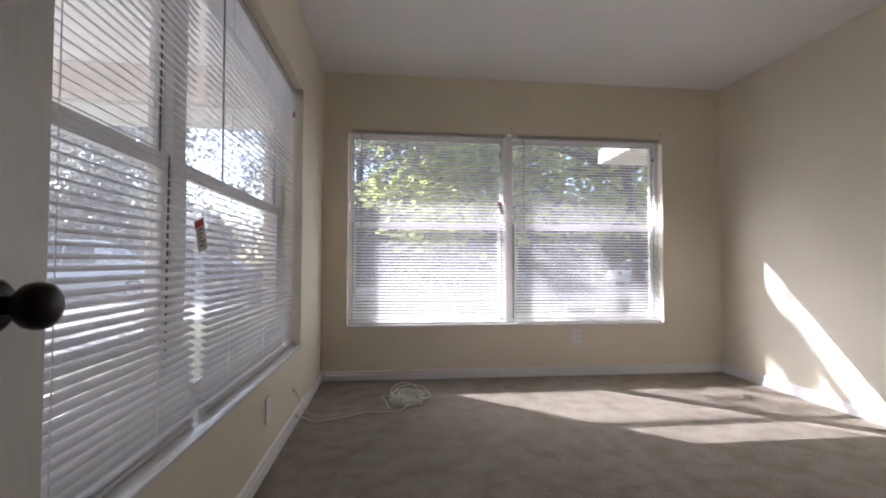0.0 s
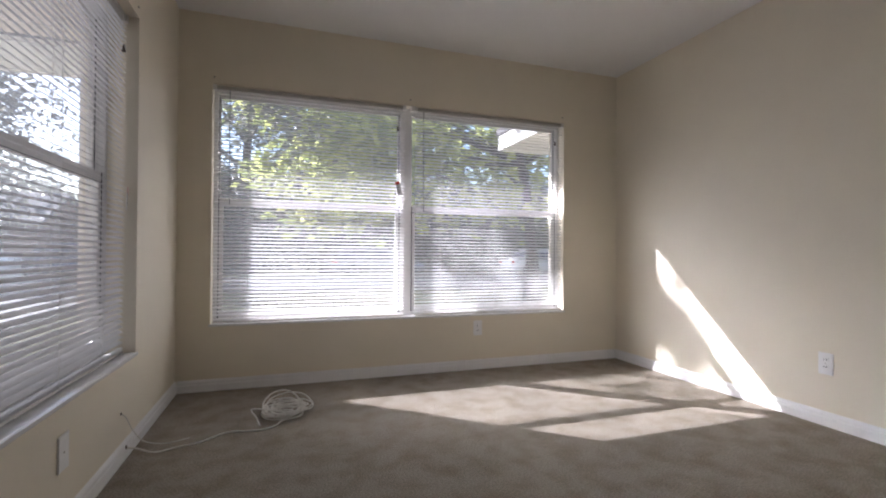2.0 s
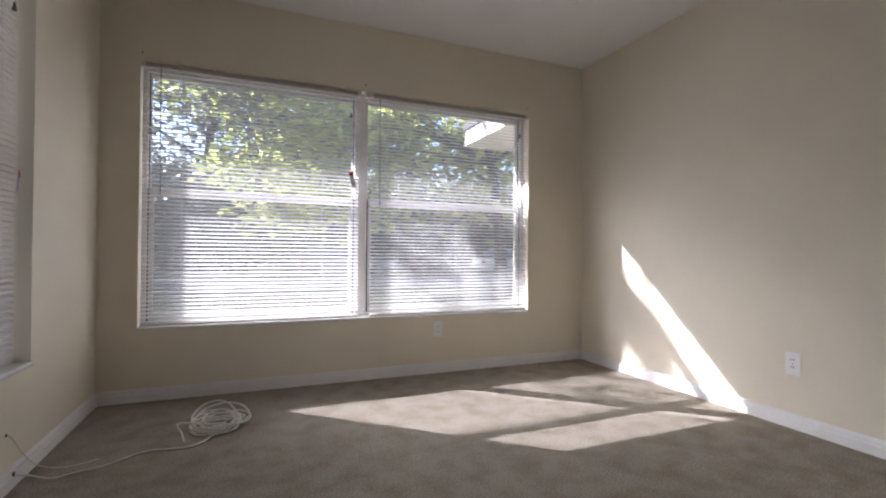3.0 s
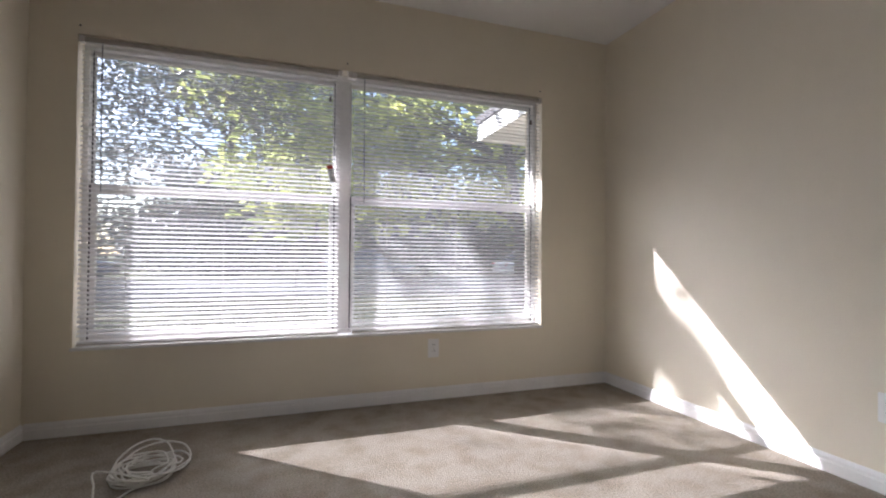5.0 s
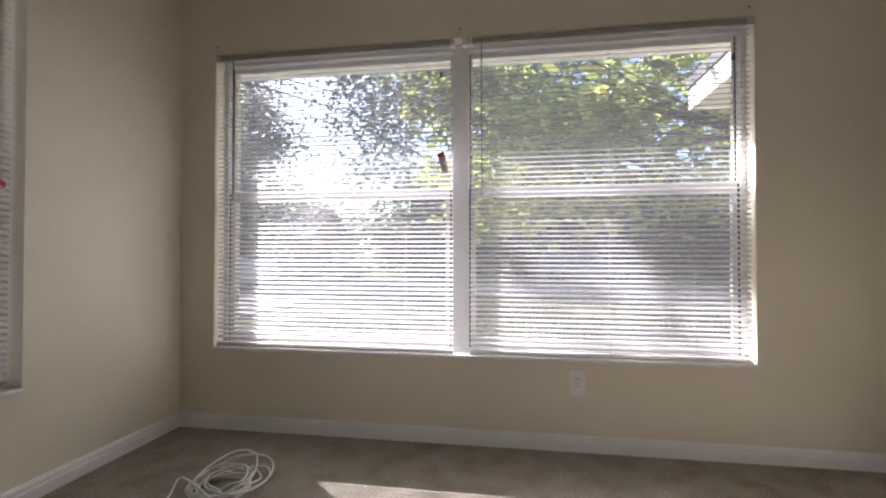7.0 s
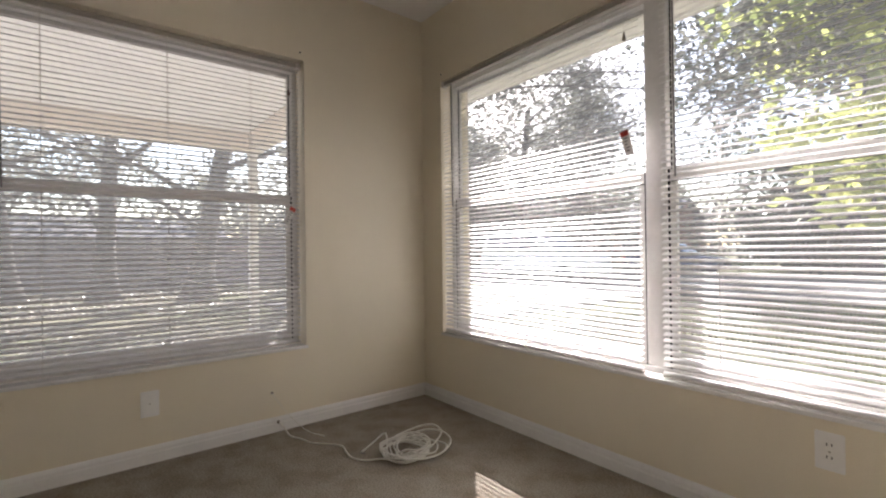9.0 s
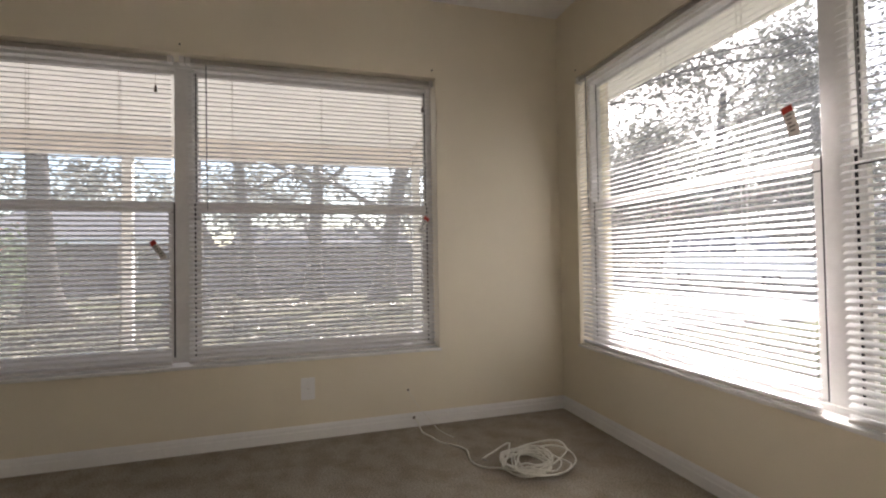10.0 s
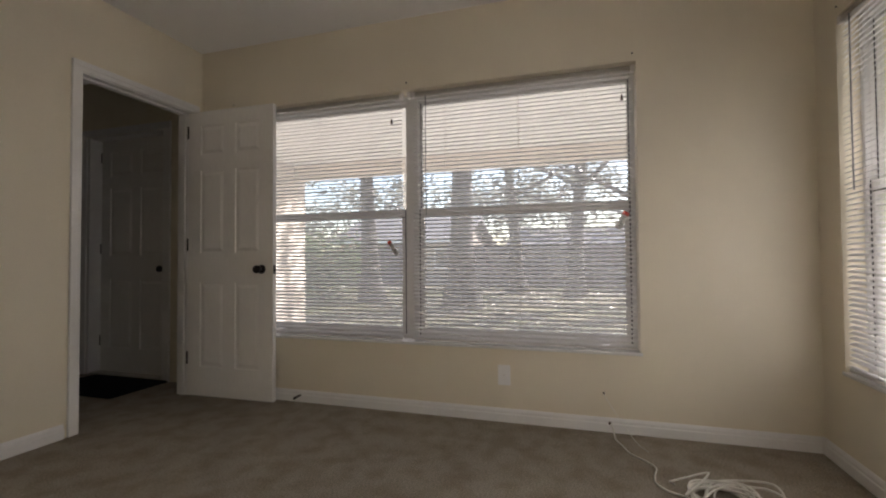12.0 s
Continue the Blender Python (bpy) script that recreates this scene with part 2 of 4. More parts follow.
# ---- the plan ----
XE, YS, YN, ZC = 3.505, 0.27, 4.132, 2.536      # east, south and north wall faces, ceiling; the west wall is x = 0
W0, W1, N0, N1, WZ0, WZ1 = 0.551, 3.301, 0.205, 2.955, 0.445, 2.068   # the two window openings
DX0, DX1, DZ = 0.10, 0.857, 2.055               # the doorway in the south wall
T, TP = 0.22, 0.12                              # outer and inner wall thickness
HX = -0.15                                      # the hall's west wall face
HALL_S, HALL_E = -1.75, 2.4                     # the hall behind the doorway
FD0, FD1 = -1.13, -0.25                         # the front door's opening in the west wall

floor = setting("floor", boxes((0, XE, YS - TP, YN, -0.12, 0.0), (HX - T, XE, HALL_S, YS - TP, -0.12, 0.0)), CARPET, "worn beige wall-to-wall carpet with faint stains", "floor")
wall_west = setting("wall_west", boxes(
    (HX - T, HX, HALL_S - TP, FD0, -0.2, ZC), (HX - T, HX, FD0, FD1, DZ, ZC), (HX - T, HX, FD1, YS - TP, -0.2, ZC), (HX - T, 0, YS - TP, W0, -0.2, ZC),
    (-T, 0, W0, W1, -0.2, WZ0 - 0.016), (-T, 0, W0, W1, WZ1, ZC), (-T, 0, W1, YN + T, -0.2, ZC)), WALL, "cream painted wall with a wide window", "wall")
wall_north = setting("wall_north", boxes(
    (0, N0, YN, YN + T, -0.2, ZC), (N0, N1, YN, YN + T, -0.2, WZ0 - 0.016), (N0, N1, YN, YN + T, WZ1, ZC), (N1, XE + T, YN, YN + T, -0.2, ZC)),
    WALL, "cream painted wall with a wide window", "wall")
wall_east = setting("wall_east", boxes((XE, XE + T, HALL_S, YN, -0.2, ZC)), WALL, "plain cream painted wall", "wall")
wall_south = setting("wall_south", boxes((0, DX0 - 0.018, YS - TP, YS, 0, ZC), (DX0 - 0.018, DX1 + 0.018, YS - TP, YS, DZ + 0.018, ZC), (DX1 + 0.018, XE, YS - TP, YS, 0, ZC)),
                     WALL, "cream painted wall with a doorway", "wall")
setting("hall_wall_south", boxes((HX, XE, HALL_S - TP, HALL_S, 0, ZC)), WALL, "plain cream painted hall wall", "wall")
setting("hall_wall_east", boxes((HALL_E, HALL_E + TP, HALL_S, YS - TP, 0, ZC)), WALL, "plain cream painted hall wall", "wall")
setting("ceiling", boxes((HX - T, XE + T, HALL_S - TP, YN + T, ZC, ZC + 0.12)), CEIL, "smooth off-white painted ceiling", "ceiling")


def baseboard(name, length, m):
    """A moulded skirting along local x, standing out to local -y."""
    profile = [(0, 0), (-0.014, 0), (-0.014, 0.046), (-0.010, 0.051), (-0.010, 0.065), (-0.005, 0.075), (0, 0.079)]
    bm = bmesh.new()
    ends = [[bm.verts.new((x, y, z)) for y, z in profile] for x in (0, length)]
    k = len(profile)
    for a in range(k):
        bm.faces.new((ends[0][a], ends[0][(a + 1) % k], ends[1][(a + 1) % k], ends[1][a]))
    bm.faces.new(ends[0][::-1])
    bm.faces.new(ends[1])
    bmesh.ops.recalc_face_normals(bm, faces=bm.faces)
    ob = setting(name, bm, TRIM, "white moulded skirting board", "baseboard")
    ob.matrix_world = m
    return ob


baseboard("baseboard_north", XE - 0.026, pose(0.013, YN, 0))
baseboard("baseboard_west", YN - YS, pose(0, YS, 0, rz=90))
baseboard("baseboard_east", YN - YS, pose(XE, YN, 0, rz=-90))
baseboard("baseboard_south", XE - 0.026 - 0.925, pose(XE - 0.013, YS, 0, rz=180))

# ---- doorway trim ----
casing = thing("trim_doorway", "white moulded casing and jamb round the doorway", "door casing", kind="structure")
CW = 0.057
for name, rows in (("jamb_side", ((DX0 - 0.018, DX0, YS - TP, YS, 0, DZ + 0.018),)), ("jamb_side", ((DX1, DX1 + 0.018, YS - TP, YS, 0, DZ + 0.018),)),
                   ("jamb_head", ((DX0, DX1, YS - TP, YS, DZ, DZ + 0.018),)),
                   ("stop", ((DX0, DX0 + 0.012, YS - 0.085, YS - 0.045, 0, DZ),)), ("stop", ((DX1 - 0.012, DX1, YS - 0.085, YS - 0.045, 0, DZ),)),
                   ("stop", ((DX0 + 0.012, DX1 - 0.012, YS - 0.085, YS - 0.045, DZ - 0.012, DZ),)),
                   ("casing_side", ((DX0 - 0.006 - CW, DX0 - 0.006, YS, YS + 0.012, 0, DZ + 0.006), (DX0 - 0.006 - CW, DX0 - 0.03, YS + 0.012, YS + 0.017, 0, DZ + 0.03))),
                   ("casing_side", ((DX1 + 0.006, DX1 + 0.006 + CW, YS, YS + 0.012, 0, DZ + 0.006), (DX1 + 0.03, DX1 + 0.006 + CW, YS + 0.012, YS + 0.017, 0, DZ + 0.03))),
                   ("casing_head", ((DX0 - 0.006 - CW, DX1 + 0.006 + CW, YS, YS + 0.012, DZ + 0.006, DZ + 0.006 + CW), (DX0 - 0.006 - CW, DX1 + 0.006 + CW, YS + 0.012, YS + 0.017, DZ + 0.03, DZ + 0.006 + CW)))):
    part(name, boxes(*rows, bevel=0.002), TRIM, casing)
part("strike_plate", boxes((DX1 - 0.0015, DX1 + 0.001, YS - 0.033, YS - 0.004, 0.89, 0.95), bevel=0.0005), BRONZE, casing, "dark bronze strike plate")


def panel_door(name, width, height, label, m):
    """A six-panel door: hinge at local x = 0, faces at y = 0 and y = -0.035."""
    door = thing(name, label, "door", m, kind="structure")
    th, st, mid = 0.035, 0.105, 0.095
    cols = ((st, (width - mid) / 2), ((width + mid) / 2, width - st))
    rows = ((0.205, 0.80), (1.01, 1.60), (1.715, 1.925))
    solid = [(0, st, -th, 0, 0, height), (width - st, width, -th, 0, 0, height), (cols[0][1], cols[1][0], -th, 0, 0.0, height)]
    for lo, hi in ((0, 0.205), (0.80, 1.01), (1.60, 1.715), (1.925, height)):
        for a, b in cols:
            solid.append((a, b, -th, 0, lo, hi))
    bm = bmesh.new()
    for r in solid:
        box(bm, *r)
    bmesh.ops.remove_doubles(bm, verts=bm.verts, dist=1e-5)
    part("leaf", bm, DOOR, door)
    for a, b in cols:
        for lo, hi in rows:
            pb = bmesh.new()
            box(pb, a, b, -th + 0.009, -0.009, lo, hi)
            for y0, s in ((-0.009, 1), (-th + 0.009, -1)):
                g, e = 0.012, 0.034
                o = [pb.verts.new((x, y0, z)) for x, z in ((a + g, lo + g), (b - g, lo + g), (b - g, hi - g), (a + g, hi - g))]
                i = [pb.verts.new((x, y0 + s * 0.007, z)) for x, z in ((a + e, lo + e), (b - e, lo + e), (b - e, hi - e), (a + e, hi - e))]
                for k in range(4):
                    pb.faces.new((o[k], o[(k + 1) % 4], i[(k + 1) % 4], i[k]))
                pb.faces.new(i)
            bmesh.ops.recalc_face_normals(pb, faces=pb.faces)
            part("panel", pb, DOOR, door)
    for s, y in ((1, 0.0), (-1, -th)):
        turn = Matrix.Translation((width - 0.088, y, 0.896)) @ Matrix.Rotation(radians(-90 * s), 4, "X")
        rose = part("rosette", lathe(bmesh.new(), [(0.032, 0), (0.032, 0.005), (0.026, 0.011), (0.013, 0.013)], turn), BRONZE, door, "dark bronze rosette", True)
        part("knob", lathe(bmesh.new(), [(0.012, 0.008), (0.0115, 0.026), (0.019, 0.032), (0.0265, 0.041), (0.0285, 0.052), (0.026, 0.062), (0.018, 0.068), (0.006, 0.070)], turn), BRONZE, rose, "round dark bronze knob", True)
    part("latch_plate", boxes((width - 0.001, width + 0.0015, -0.030, -0.005, 0.863, 0.923), (width, width + 0.011, -0.024, -0.011, 0.886, 0.900), bevel=0.0008), BRONZE, door, "dark bronze latch plate")
    for z in (0.22, 1.03, 1.84):
        part("hinge", lathe(bmesh.new(), [(0.0055, 0), (0.0055, 0.088)], Matrix.Translation((-0.004, 0.004, z)), 10), BRONZE, door, "dark bronze hinge")
    return door


# the open door stands back against the west wall; its inner face looks east
panel_door("door_1", 0.712, 2.03, "open white six-panel interior door with a dark knob", pose(0.128, YS + 0.012, 0.014, rz=91.0) @ Matrix.Diagonal((1, -1, 1, 1)))

# ---- hall: front door and mat ----
panel_door("door_2", FD1 - FD0 - 0.06, 2.03, "closed white six-panel front door in the dark hall", pose(HX - 0.10, FD0 + 0.03, 0.012, rz=90) @ Matrix.Diagonal((1, -1, 1, 1)))
trim2 = thing("trim_front_door", "white painted frame of the front door", "door casing", kind="structure")
part("jamb_side", boxes((HX - 0.19, HX + 0.004, FD0, FD0 + 0.028, 0, DZ), bevel=0.002), TRIM, trim2)
part("jamb_side", boxes((HX - 0.19, HX + 0.004, FD1 - 0.028, FD1, 0, DZ), bevel=0.002), TRIM, trim2)
part("jamb_head", boxes((HX - 0.19, HX + 0.004, FD0 + 0.028, FD1 - 0.028, DZ - 0.012, DZ), bevel=0.002), TRIM, trim2)
part("casing_side", boxes((HX, HX + 0.015, FD0 - 0.06, FD0 - 0.003, 0, DZ), bevel=0.003), TRIM, trim2)
part("casing_side", boxes((HX, HX + 0.015, FD1 + 0.003, FD1 + 0.06, 0, DZ), bevel=0.003), TRIM, trim2)
part("casing_head", boxes((HX, HX + 0.015, FD0 - 0.06, FD1 + 0.06, DZ + 0.002, DZ + 0.06), bevel=0.003), TRIM, trim2)
part("threshold", boxes((HX - 0.2, HX, FD0 + 0.028, FD1 - 0.028, -0.02, 0.012), bevel=0.003), STEEL, trim2)
tagged(part("door_mat", boxes((-0.13, 0.34, -0.98, -0.19, 0.0, 0.014), bevel=0.004), MAT), "dark rectangular door mat on the hall carpet", "door mat")


# ---- windows and blinds ----
WW = 2.75
MU0, MU1 = 1.318, 1.410      # the mullion between the two sashes


def window(name, m, deep):
    """A twin single-hung window, its frame set deep metres farther out. Local x along the wall, y outwards, z up."""
    win = thing(name, "wide white twin single-hung window with a glossy sill", "window", m, kind="structure")
    z0, z1, mid, d, e = WZ0, WZ1, 1.282, deep, 0.026
    part("window_sill", boxes((-0.01, WW + 0.01, -0.009, 0.0, z0 - 0.016, z0), (0.0, WW, 0.0, 0.085 + d, z0 - 0.016, z0), bevel=0.002), SILL, win, "glossy white sill")
    frame_bits = ((0, e, 0.085 + d, 0.165 + d, z0 - 0.016, z1), (WW - e, WW, 0.085 + d, 0.165 + d, z0 - 0.016, z1),
                  (e, WW - e, 0.085 + d, 0.165 + d, z1 - 0.035, z1), (e, WW - e, 0.085 + d, 0.165 + d, z0 - 0.016, z0 + 0.025))
    for r in frame_bits:
        part("window_frame", boxes(r, bevel=0.003), FRAME, win)
    part("mullion", boxes((MU0, MU1, 0.088 + d, 0.17 + d, z0, z1), bevel=0.004), FRAME, win)
    for a, b in ((e, MU0), (MU1, WW - e)):
        top = part("upper_sash", boxes((a, a + 0.012, 0.128 + d, 0.152 + d, mid - 0.02, z1 - 0.035), (b - 0.012, b, 0.128 + d, 0.152 + d, mid - 0.02, z1 - 0.035),
                                       (a + 0.012, b - 0.012, 0.128 + d, 0.152 + d, z1 - 0.055, z1 - 0.035), (a + 0.012, b - 0.012, 0.128 + d, 0.152 + d, mid - 0.022, mid + 0.028), bevel=0.002), FRAME, win)
        low = part("lower_sash", boxes((a, a + 0.034, 0.098 + d, 0.124 + d, z0 + 0.025, mid + 0.02), (b - 0.034, b, 0.098 + d, 0.124 + d, z0 + 0.025, mid + 0.02),
                                       (a + 0.034, b - 0.034, 0.098 + d, 0.124 + d, z0 + 0.025, z0 + 0.075), (a + 0.034, b - 0.034, 0.098 + d, 0.124 + d, mid - 0.026, mid + 0.02), bevel=0.002), FRAME, win)
        part("gasket", boxes((a + 0.0005, a + 0.009, 0.0965 + d, 0.0978 + d, z0 + 0.025, mid + 0.02), (b - 0.009, b - 0.0005, 0.0965 + d, 0.0978 + d, z0 + 0.025, mid + 0.02),
                             (a + 0.009, b - 0.009, 0.0965 + d, 0.0978 + d, mid - 0.032, mid - 0.027)), GASKET, low, "dark gasket line")
        part("gasket", boxes((a + 0.0005, a + 0.006, 0.1262 + d, 0.1278 + d, mid + 0.02, z1 - 0.036), (b - 0.006, b - 0.0005, 0.1262 + d, 0.1278 + d, mid + 0.02, z1 - 0.036)), GASKET, top, "dark gasket line")
        part("latch", boxes(((a + b) / 2 - 0.025, (a + b) / 2 + 0.025, 0.1 + d, 0.124 + d, mid + 0.02, mid + 0.032), bevel=0.003), FRAME, low)
        for sash, y, lo, hi, g in ((top, 0.140 + d, mid + 0.028, z1 - 0.055, 0.012), (low, 0.111 + d, z0 + 0.075, mid - 0.026, 0.034)):
            pane = part("pane", boxes((a + g - 0.004, b - g + 0.004, y - 0.0015, y + 0.0015, lo - 0.004, hi + 0.004)), GLASS, sash, "clear glass pane")
            pane.visible_shadow = False
    return win


PITCH, TILT_SLAT = 0.0248, radians(27.5)


def slat_data(length):
    """One curved slat, centred, its outer edge raised."""
    bm = bmesh.new()
    rows = []
    for k in range(5):
        s = (k - 2) / 2
        y, z = s * 0.0125, 0.0016 * (1 - s * s)
        y, z = y * math.cos(TILT_SLAT) - z * math.sin(TILT_SLAT), y * math.sin(TILT_SLAT) + z * math.cos(TILT_SLAT)
        rows.append((y, z))
    ring = rows + [(y, z - 0.0007) for y, z in rows[::-1]]
    ends = [[bm.verts.new((x, y, z)) for y, z in ring] for x in (0, length)]
    n = len(ring)
    for a in range(n):
        bm.faces.new((ends[0][a], ends[1][a], ends[1][(a + 1) % n], ends[0][(a + 1) % n]))
    bm.faces.new(ends[0])
    bm.faces.new(ends[1][::-1])
    bmesh.ops.recalc_face_normals(bm, faces=bm.faces)
    return data_of("slat", bm, SLAT, False)


def blind(m, a, b, yc, wand_at, tassel_at, tag):
    """A lowered mini-blind between local x = a and b, yc deep, in the window's own axes."""
    bl = thing("mini_blind", "lowered white horizontal mini-blind with open slats", "window blind", m, group="mini-blinds at the windows")
    top, rnd = WZ1 - 0.006, random.Random(int(a * 1000) + int(m.translation.x * 100))
    head = boxes((a, b, yc - 0.0135, yc + 0.0135, top - 0.027, top), bevel=0.002)
    part("headrail", head, HEADRAIL, bl, "taupe metal headrail")
    part("end_bracket", boxes((a - 0.004, a + 0.02, yc - 0.017, yc + 0.017, top - 0.031, top + 0.005), bevel=0.001), RAIL, bl)
    part("end_bracket", boxes((b - 0.02, b + 0.004, yc - 0.017, yc + 0.017, top - 0.031, top + 0.005), bevel=0.001), RAIL, bl)
    mesh = slat_data(b - a - 0.012)
    z = top - 0.027 - PITCH * 0.8
    low = WZ0 + 0.055
    while z > low:
        s = new("slat", mesh)
        s.parent = bl
        s.matrix_parent_inverse = Matrix()
        s.location = (a + 0.006 + rnd.uniform(-0.0015, 0.0015), yc, z + rnd.uniform(-0.0006, 0.0006))
        s.rotation_euler = (radians(rnd.uniform(-1.5, 1.5)), 0, 0)
        z -= PITCH
    while z > WZ0 + 0.022:
        z -= 0.0058
        s = new("slat", mesh)
        s.parent = bl
        s.location = (a + 0.006 + rnd.uniform(-0.002, 0.002), yc, z)
        s.rotation_euler = (-TILT_SLAT + radians(rnd.uniform(-2, 2)), 0, 0)
    if a > 1:
        part("centre_bracket", boxes((a - 0.034, a - 0.008, yc - 0.02, yc + 0.016, top - 0.034, top + 0.026), bevel=0.002), RAIL, bl)
    part("bottom_rail", boxes((a + 0.004, b - 0.004, yc - 0.0125, yc + 0.0125, WZ0 + 0.004, WZ0 + 0.016), bevel=0.003), RAIL, bl)
    for u in (a + 0.22, a + 0.69, a + 1.08):
        part("ladder_cord", boxes((u - 0.0009, u + 0.0009, yc - 0.0140, yc - 0.0126, WZ0 + 0.01, top - 0.02), (u - 0.0009, u + 0.0009, yc + 0.0126, yc + 0.0140, WZ0 + 0.01, top - 0.02)), CORD, bl)
    part("wand", tube(bmesh.new(), [(wand_at, yc - 0.02, top - 0.03), (wand_at + 0.001, yc - 0.022, 1.6), (wand_at + 0.004, yc - 0.022, 1.255)], 0.0032, 6), WAND, bl, "smoked plastic tilt wand")
    part("pull_cord", tube(bmesh.new(), [(tassel_at, yc - 0.016, top - 0.02), (tassel_at + 0.002, yc - 0.017, 1.90)], 0.0011, 5), CORD, bl)
    part("tassel", lathe(bmesh.new(), [(0.003, 0.030), (0.006, 0.012), (0.0085, 0.0), (0.0085, -0.004)][::-1], Matrix.Translation((tassel_at + 0.002, yc - 0.017, 1.872)), 10), TASSEL, bl, "brown cord tassel")
    if tag:
        u, z, lean, v, yaw, tip = tag
        t = part("warning_tag", boxes((-0.018, 0.018, -0.0008, 0.0008, -0.055, 0.055), bevel=0.0003), PAPER, bl, "white warning tag with a red band")
        t.location, t.rotation_euler = (u, v, z), (radians(tip), radians(lean), radians(yaw))
        band = part("red_band", boxes((-0.0178, 0.0178, -0.0018, -0.0009, 0.030, 0.053)), RED, t, "red printed band")
        for k in range(5):
            part("print_line", boxes((-0.010, 0.010 - 0.004 * (k % 3), -0.0016, -0.0009, 0.018 - 0.014 * k, 0.024 - 0.014 * k)), PRINT, t)
    return bl


AT_N = pose(N0, YN, 0)
AT_W = pose(0, W0, 0, rz=90)
window("window_1", AT_N, 0.0)
window("window_2", AT_W, 0.04)
blind(AT_N, 0.006, 1.340, 0.022, 0.107, 1.273, (1.285, 1.425, -14, 0.0, 6, 0))
blind(AT_N, 1.416, WW - 0.006, 0.022, 1.482, 2.66, None)
blind(AT_W, 0.006, 1.325, 0.06, 0.107, 1.25, (1.268, 1.045, -27, 0.018, -28, 18))
blind(AT_W, 1.395, WW - 0.006, 0.06, 1.49, 2.675, (2.668, 1.18, 28, 0.02, 12, 0))
for m in (AT_N, AT_W):
    for u in (0.01, WW / 2, WW - 0.02):
        s = tagged(part("screw", lathe(bmesh.new(), [(0.005, -0.002), (0.005, 0.002), (0.002, 0.004)], Matrix.Rotation(radians(90), 4, "X"), 8), GASKET), "dark screw in the cream wall above the window", "screw")
        s.matrix_world = m @ pose(u, 0, 2.112)


# ---- outlets, cable, small things ----
def outlet(name, label, m, sockets):
    """A wall plate: local x along the wall, -y into the room."""
    o = thing(name, label, "outlet" if sockets else "wall plate", m)
    part("plate", boxes((-0.0375, 0.0375, -0.006, 0.0, -0.06, 0.06), bevel=0.0025, segments=2), PLATE, o)
    for s in (-1, 1) if sockets else ():
        face = part("socket", lathe(bmesh.new(), [(0.0165, 0.0), (0.0165, 0.0082), (0.0155, 0.0086)], Matrix.Translation((0, 0, s * 0.0195)) @ Matrix.Rotation(radians(90), 4, "X"), 16), PLATE, o)
        for u in (-0.0062, 0.0062):
            part("slot", boxes((u - 0.0014, u + 0.0014, -0.0092, -0.0080, s * 0.0195 - 0.001, s * 0.0195 + 0.0075)), SLOT, face)
    part("screw", lathe(bmesh.new(), [(0.003, 0.0), (0.003, 0.0072), (0.002, 0.0078)], Matrix.Rotation(radians(90), 4, "X"), 8), STEEL, o)
    return o


outlet("wall_outlet", "white duplex outlet on the wall under the window", pose(2.152, YN, 0.332), True)
outlet("wall_outlet", "white duplex outlet low on the bare wall", pose(XE, 2.428, 0.341, rz=-90), True)
outlet("wall_plate", "blank white plate on the wall under the window", pose(0, 2.545, 0.275, rz=90), False)

rnd = random.Random(7)
CX, CY = 0.71, 3.565
pts = [(0.004, 3.135, 0.052), (0.05, 3.15, 0.035), (0.12, 3.158, 0.006), (0.20, 3.185, 0.006), (0.29, 3.215, 0.006), (0.37, 3.285, 0.006), (0.43, 3.312, 0.006),
       (0.50, 3.298, 0.006), (0.575, 3.292, 0.006), (0.64, 3.33, 0.007), (0.68, 3.40, 0.008)]
angle = -1.5
loops = [(CX - 0.03, CY - 0.05, 0.108 + 0.02 * rnd.random(), 0.10 + 0.02 * rnd.random(), rnd.uniform(-0.07, 0.07), 0.007 + 0.0065 * k) for k in range(7)]
loops[3:3] = [(CX + 0.0, CY + 0.04, 0.13, 0.115, 0.22, 0.035), (CX - 0.01, CY + 0.01, 0.095, 0.135, -0.12, 0.03)]
loops += [(CX - 0.04, CY + 0.02, 0.105, 0.13, 0.28, 0.045), (CX - 0.02, CY - 0.02, 0.07, 0.09, 0.1, 0.045), (CX + 0.015, CY - 0.02, 0.165, 0.12, -0.08, 0.03)]
for k, (cx, cy, r1, r2, lean, z0) in enumerate(loops):
    turn = rnd.uniform(0, 3)
    for _ in range(10):
        angle += math.tau / 10
        x, y = r1 * math.cos(angle - turn), r2 * math.sin(angle - turn)
        x, y = x * math.cos(turn) - y * math.sin(turn), x * math.sin(turn) + y * math.cos(turn)
        pts.append((cx + x + rnd.uniform(-0.008, 0.008), cy + y + rnd.uniform(-0.008, 0.008), max(0.006, z0 + lean * (y - 0.3 * x) + 0.005 * math.sin(3 * angle + k))))
pts += [(CX - 0.19, CY - 0.06, 0.05), (CX - 0.17, CY - 0.15, 0.03), (CX - 0.15, CY - 0.22, 0.012)]
cable = thing("coaxial_cable", "loose coil of white coaxial cable on the carpet", "cable", pose(0, 0, 0))
part("jacket", tube(bmesh.new(), smooth_path(pts, 5), 0.0040, 7), CABLE, cable, "", True)
end = Vector(pts[-1])
part("connector", lathe(bmesh.new(), [(0.0052, 0), (0.0052, 0.02), (0.004, 0.024)], Matrix.Translation(end) @ Matrix.Rotation(radians(-115), 4, "X"), 8), STEEL, cable, "steel end connector")
wire = thing("wall_wire", "thin pale wire hanging from a hole above the skirting", "wire")
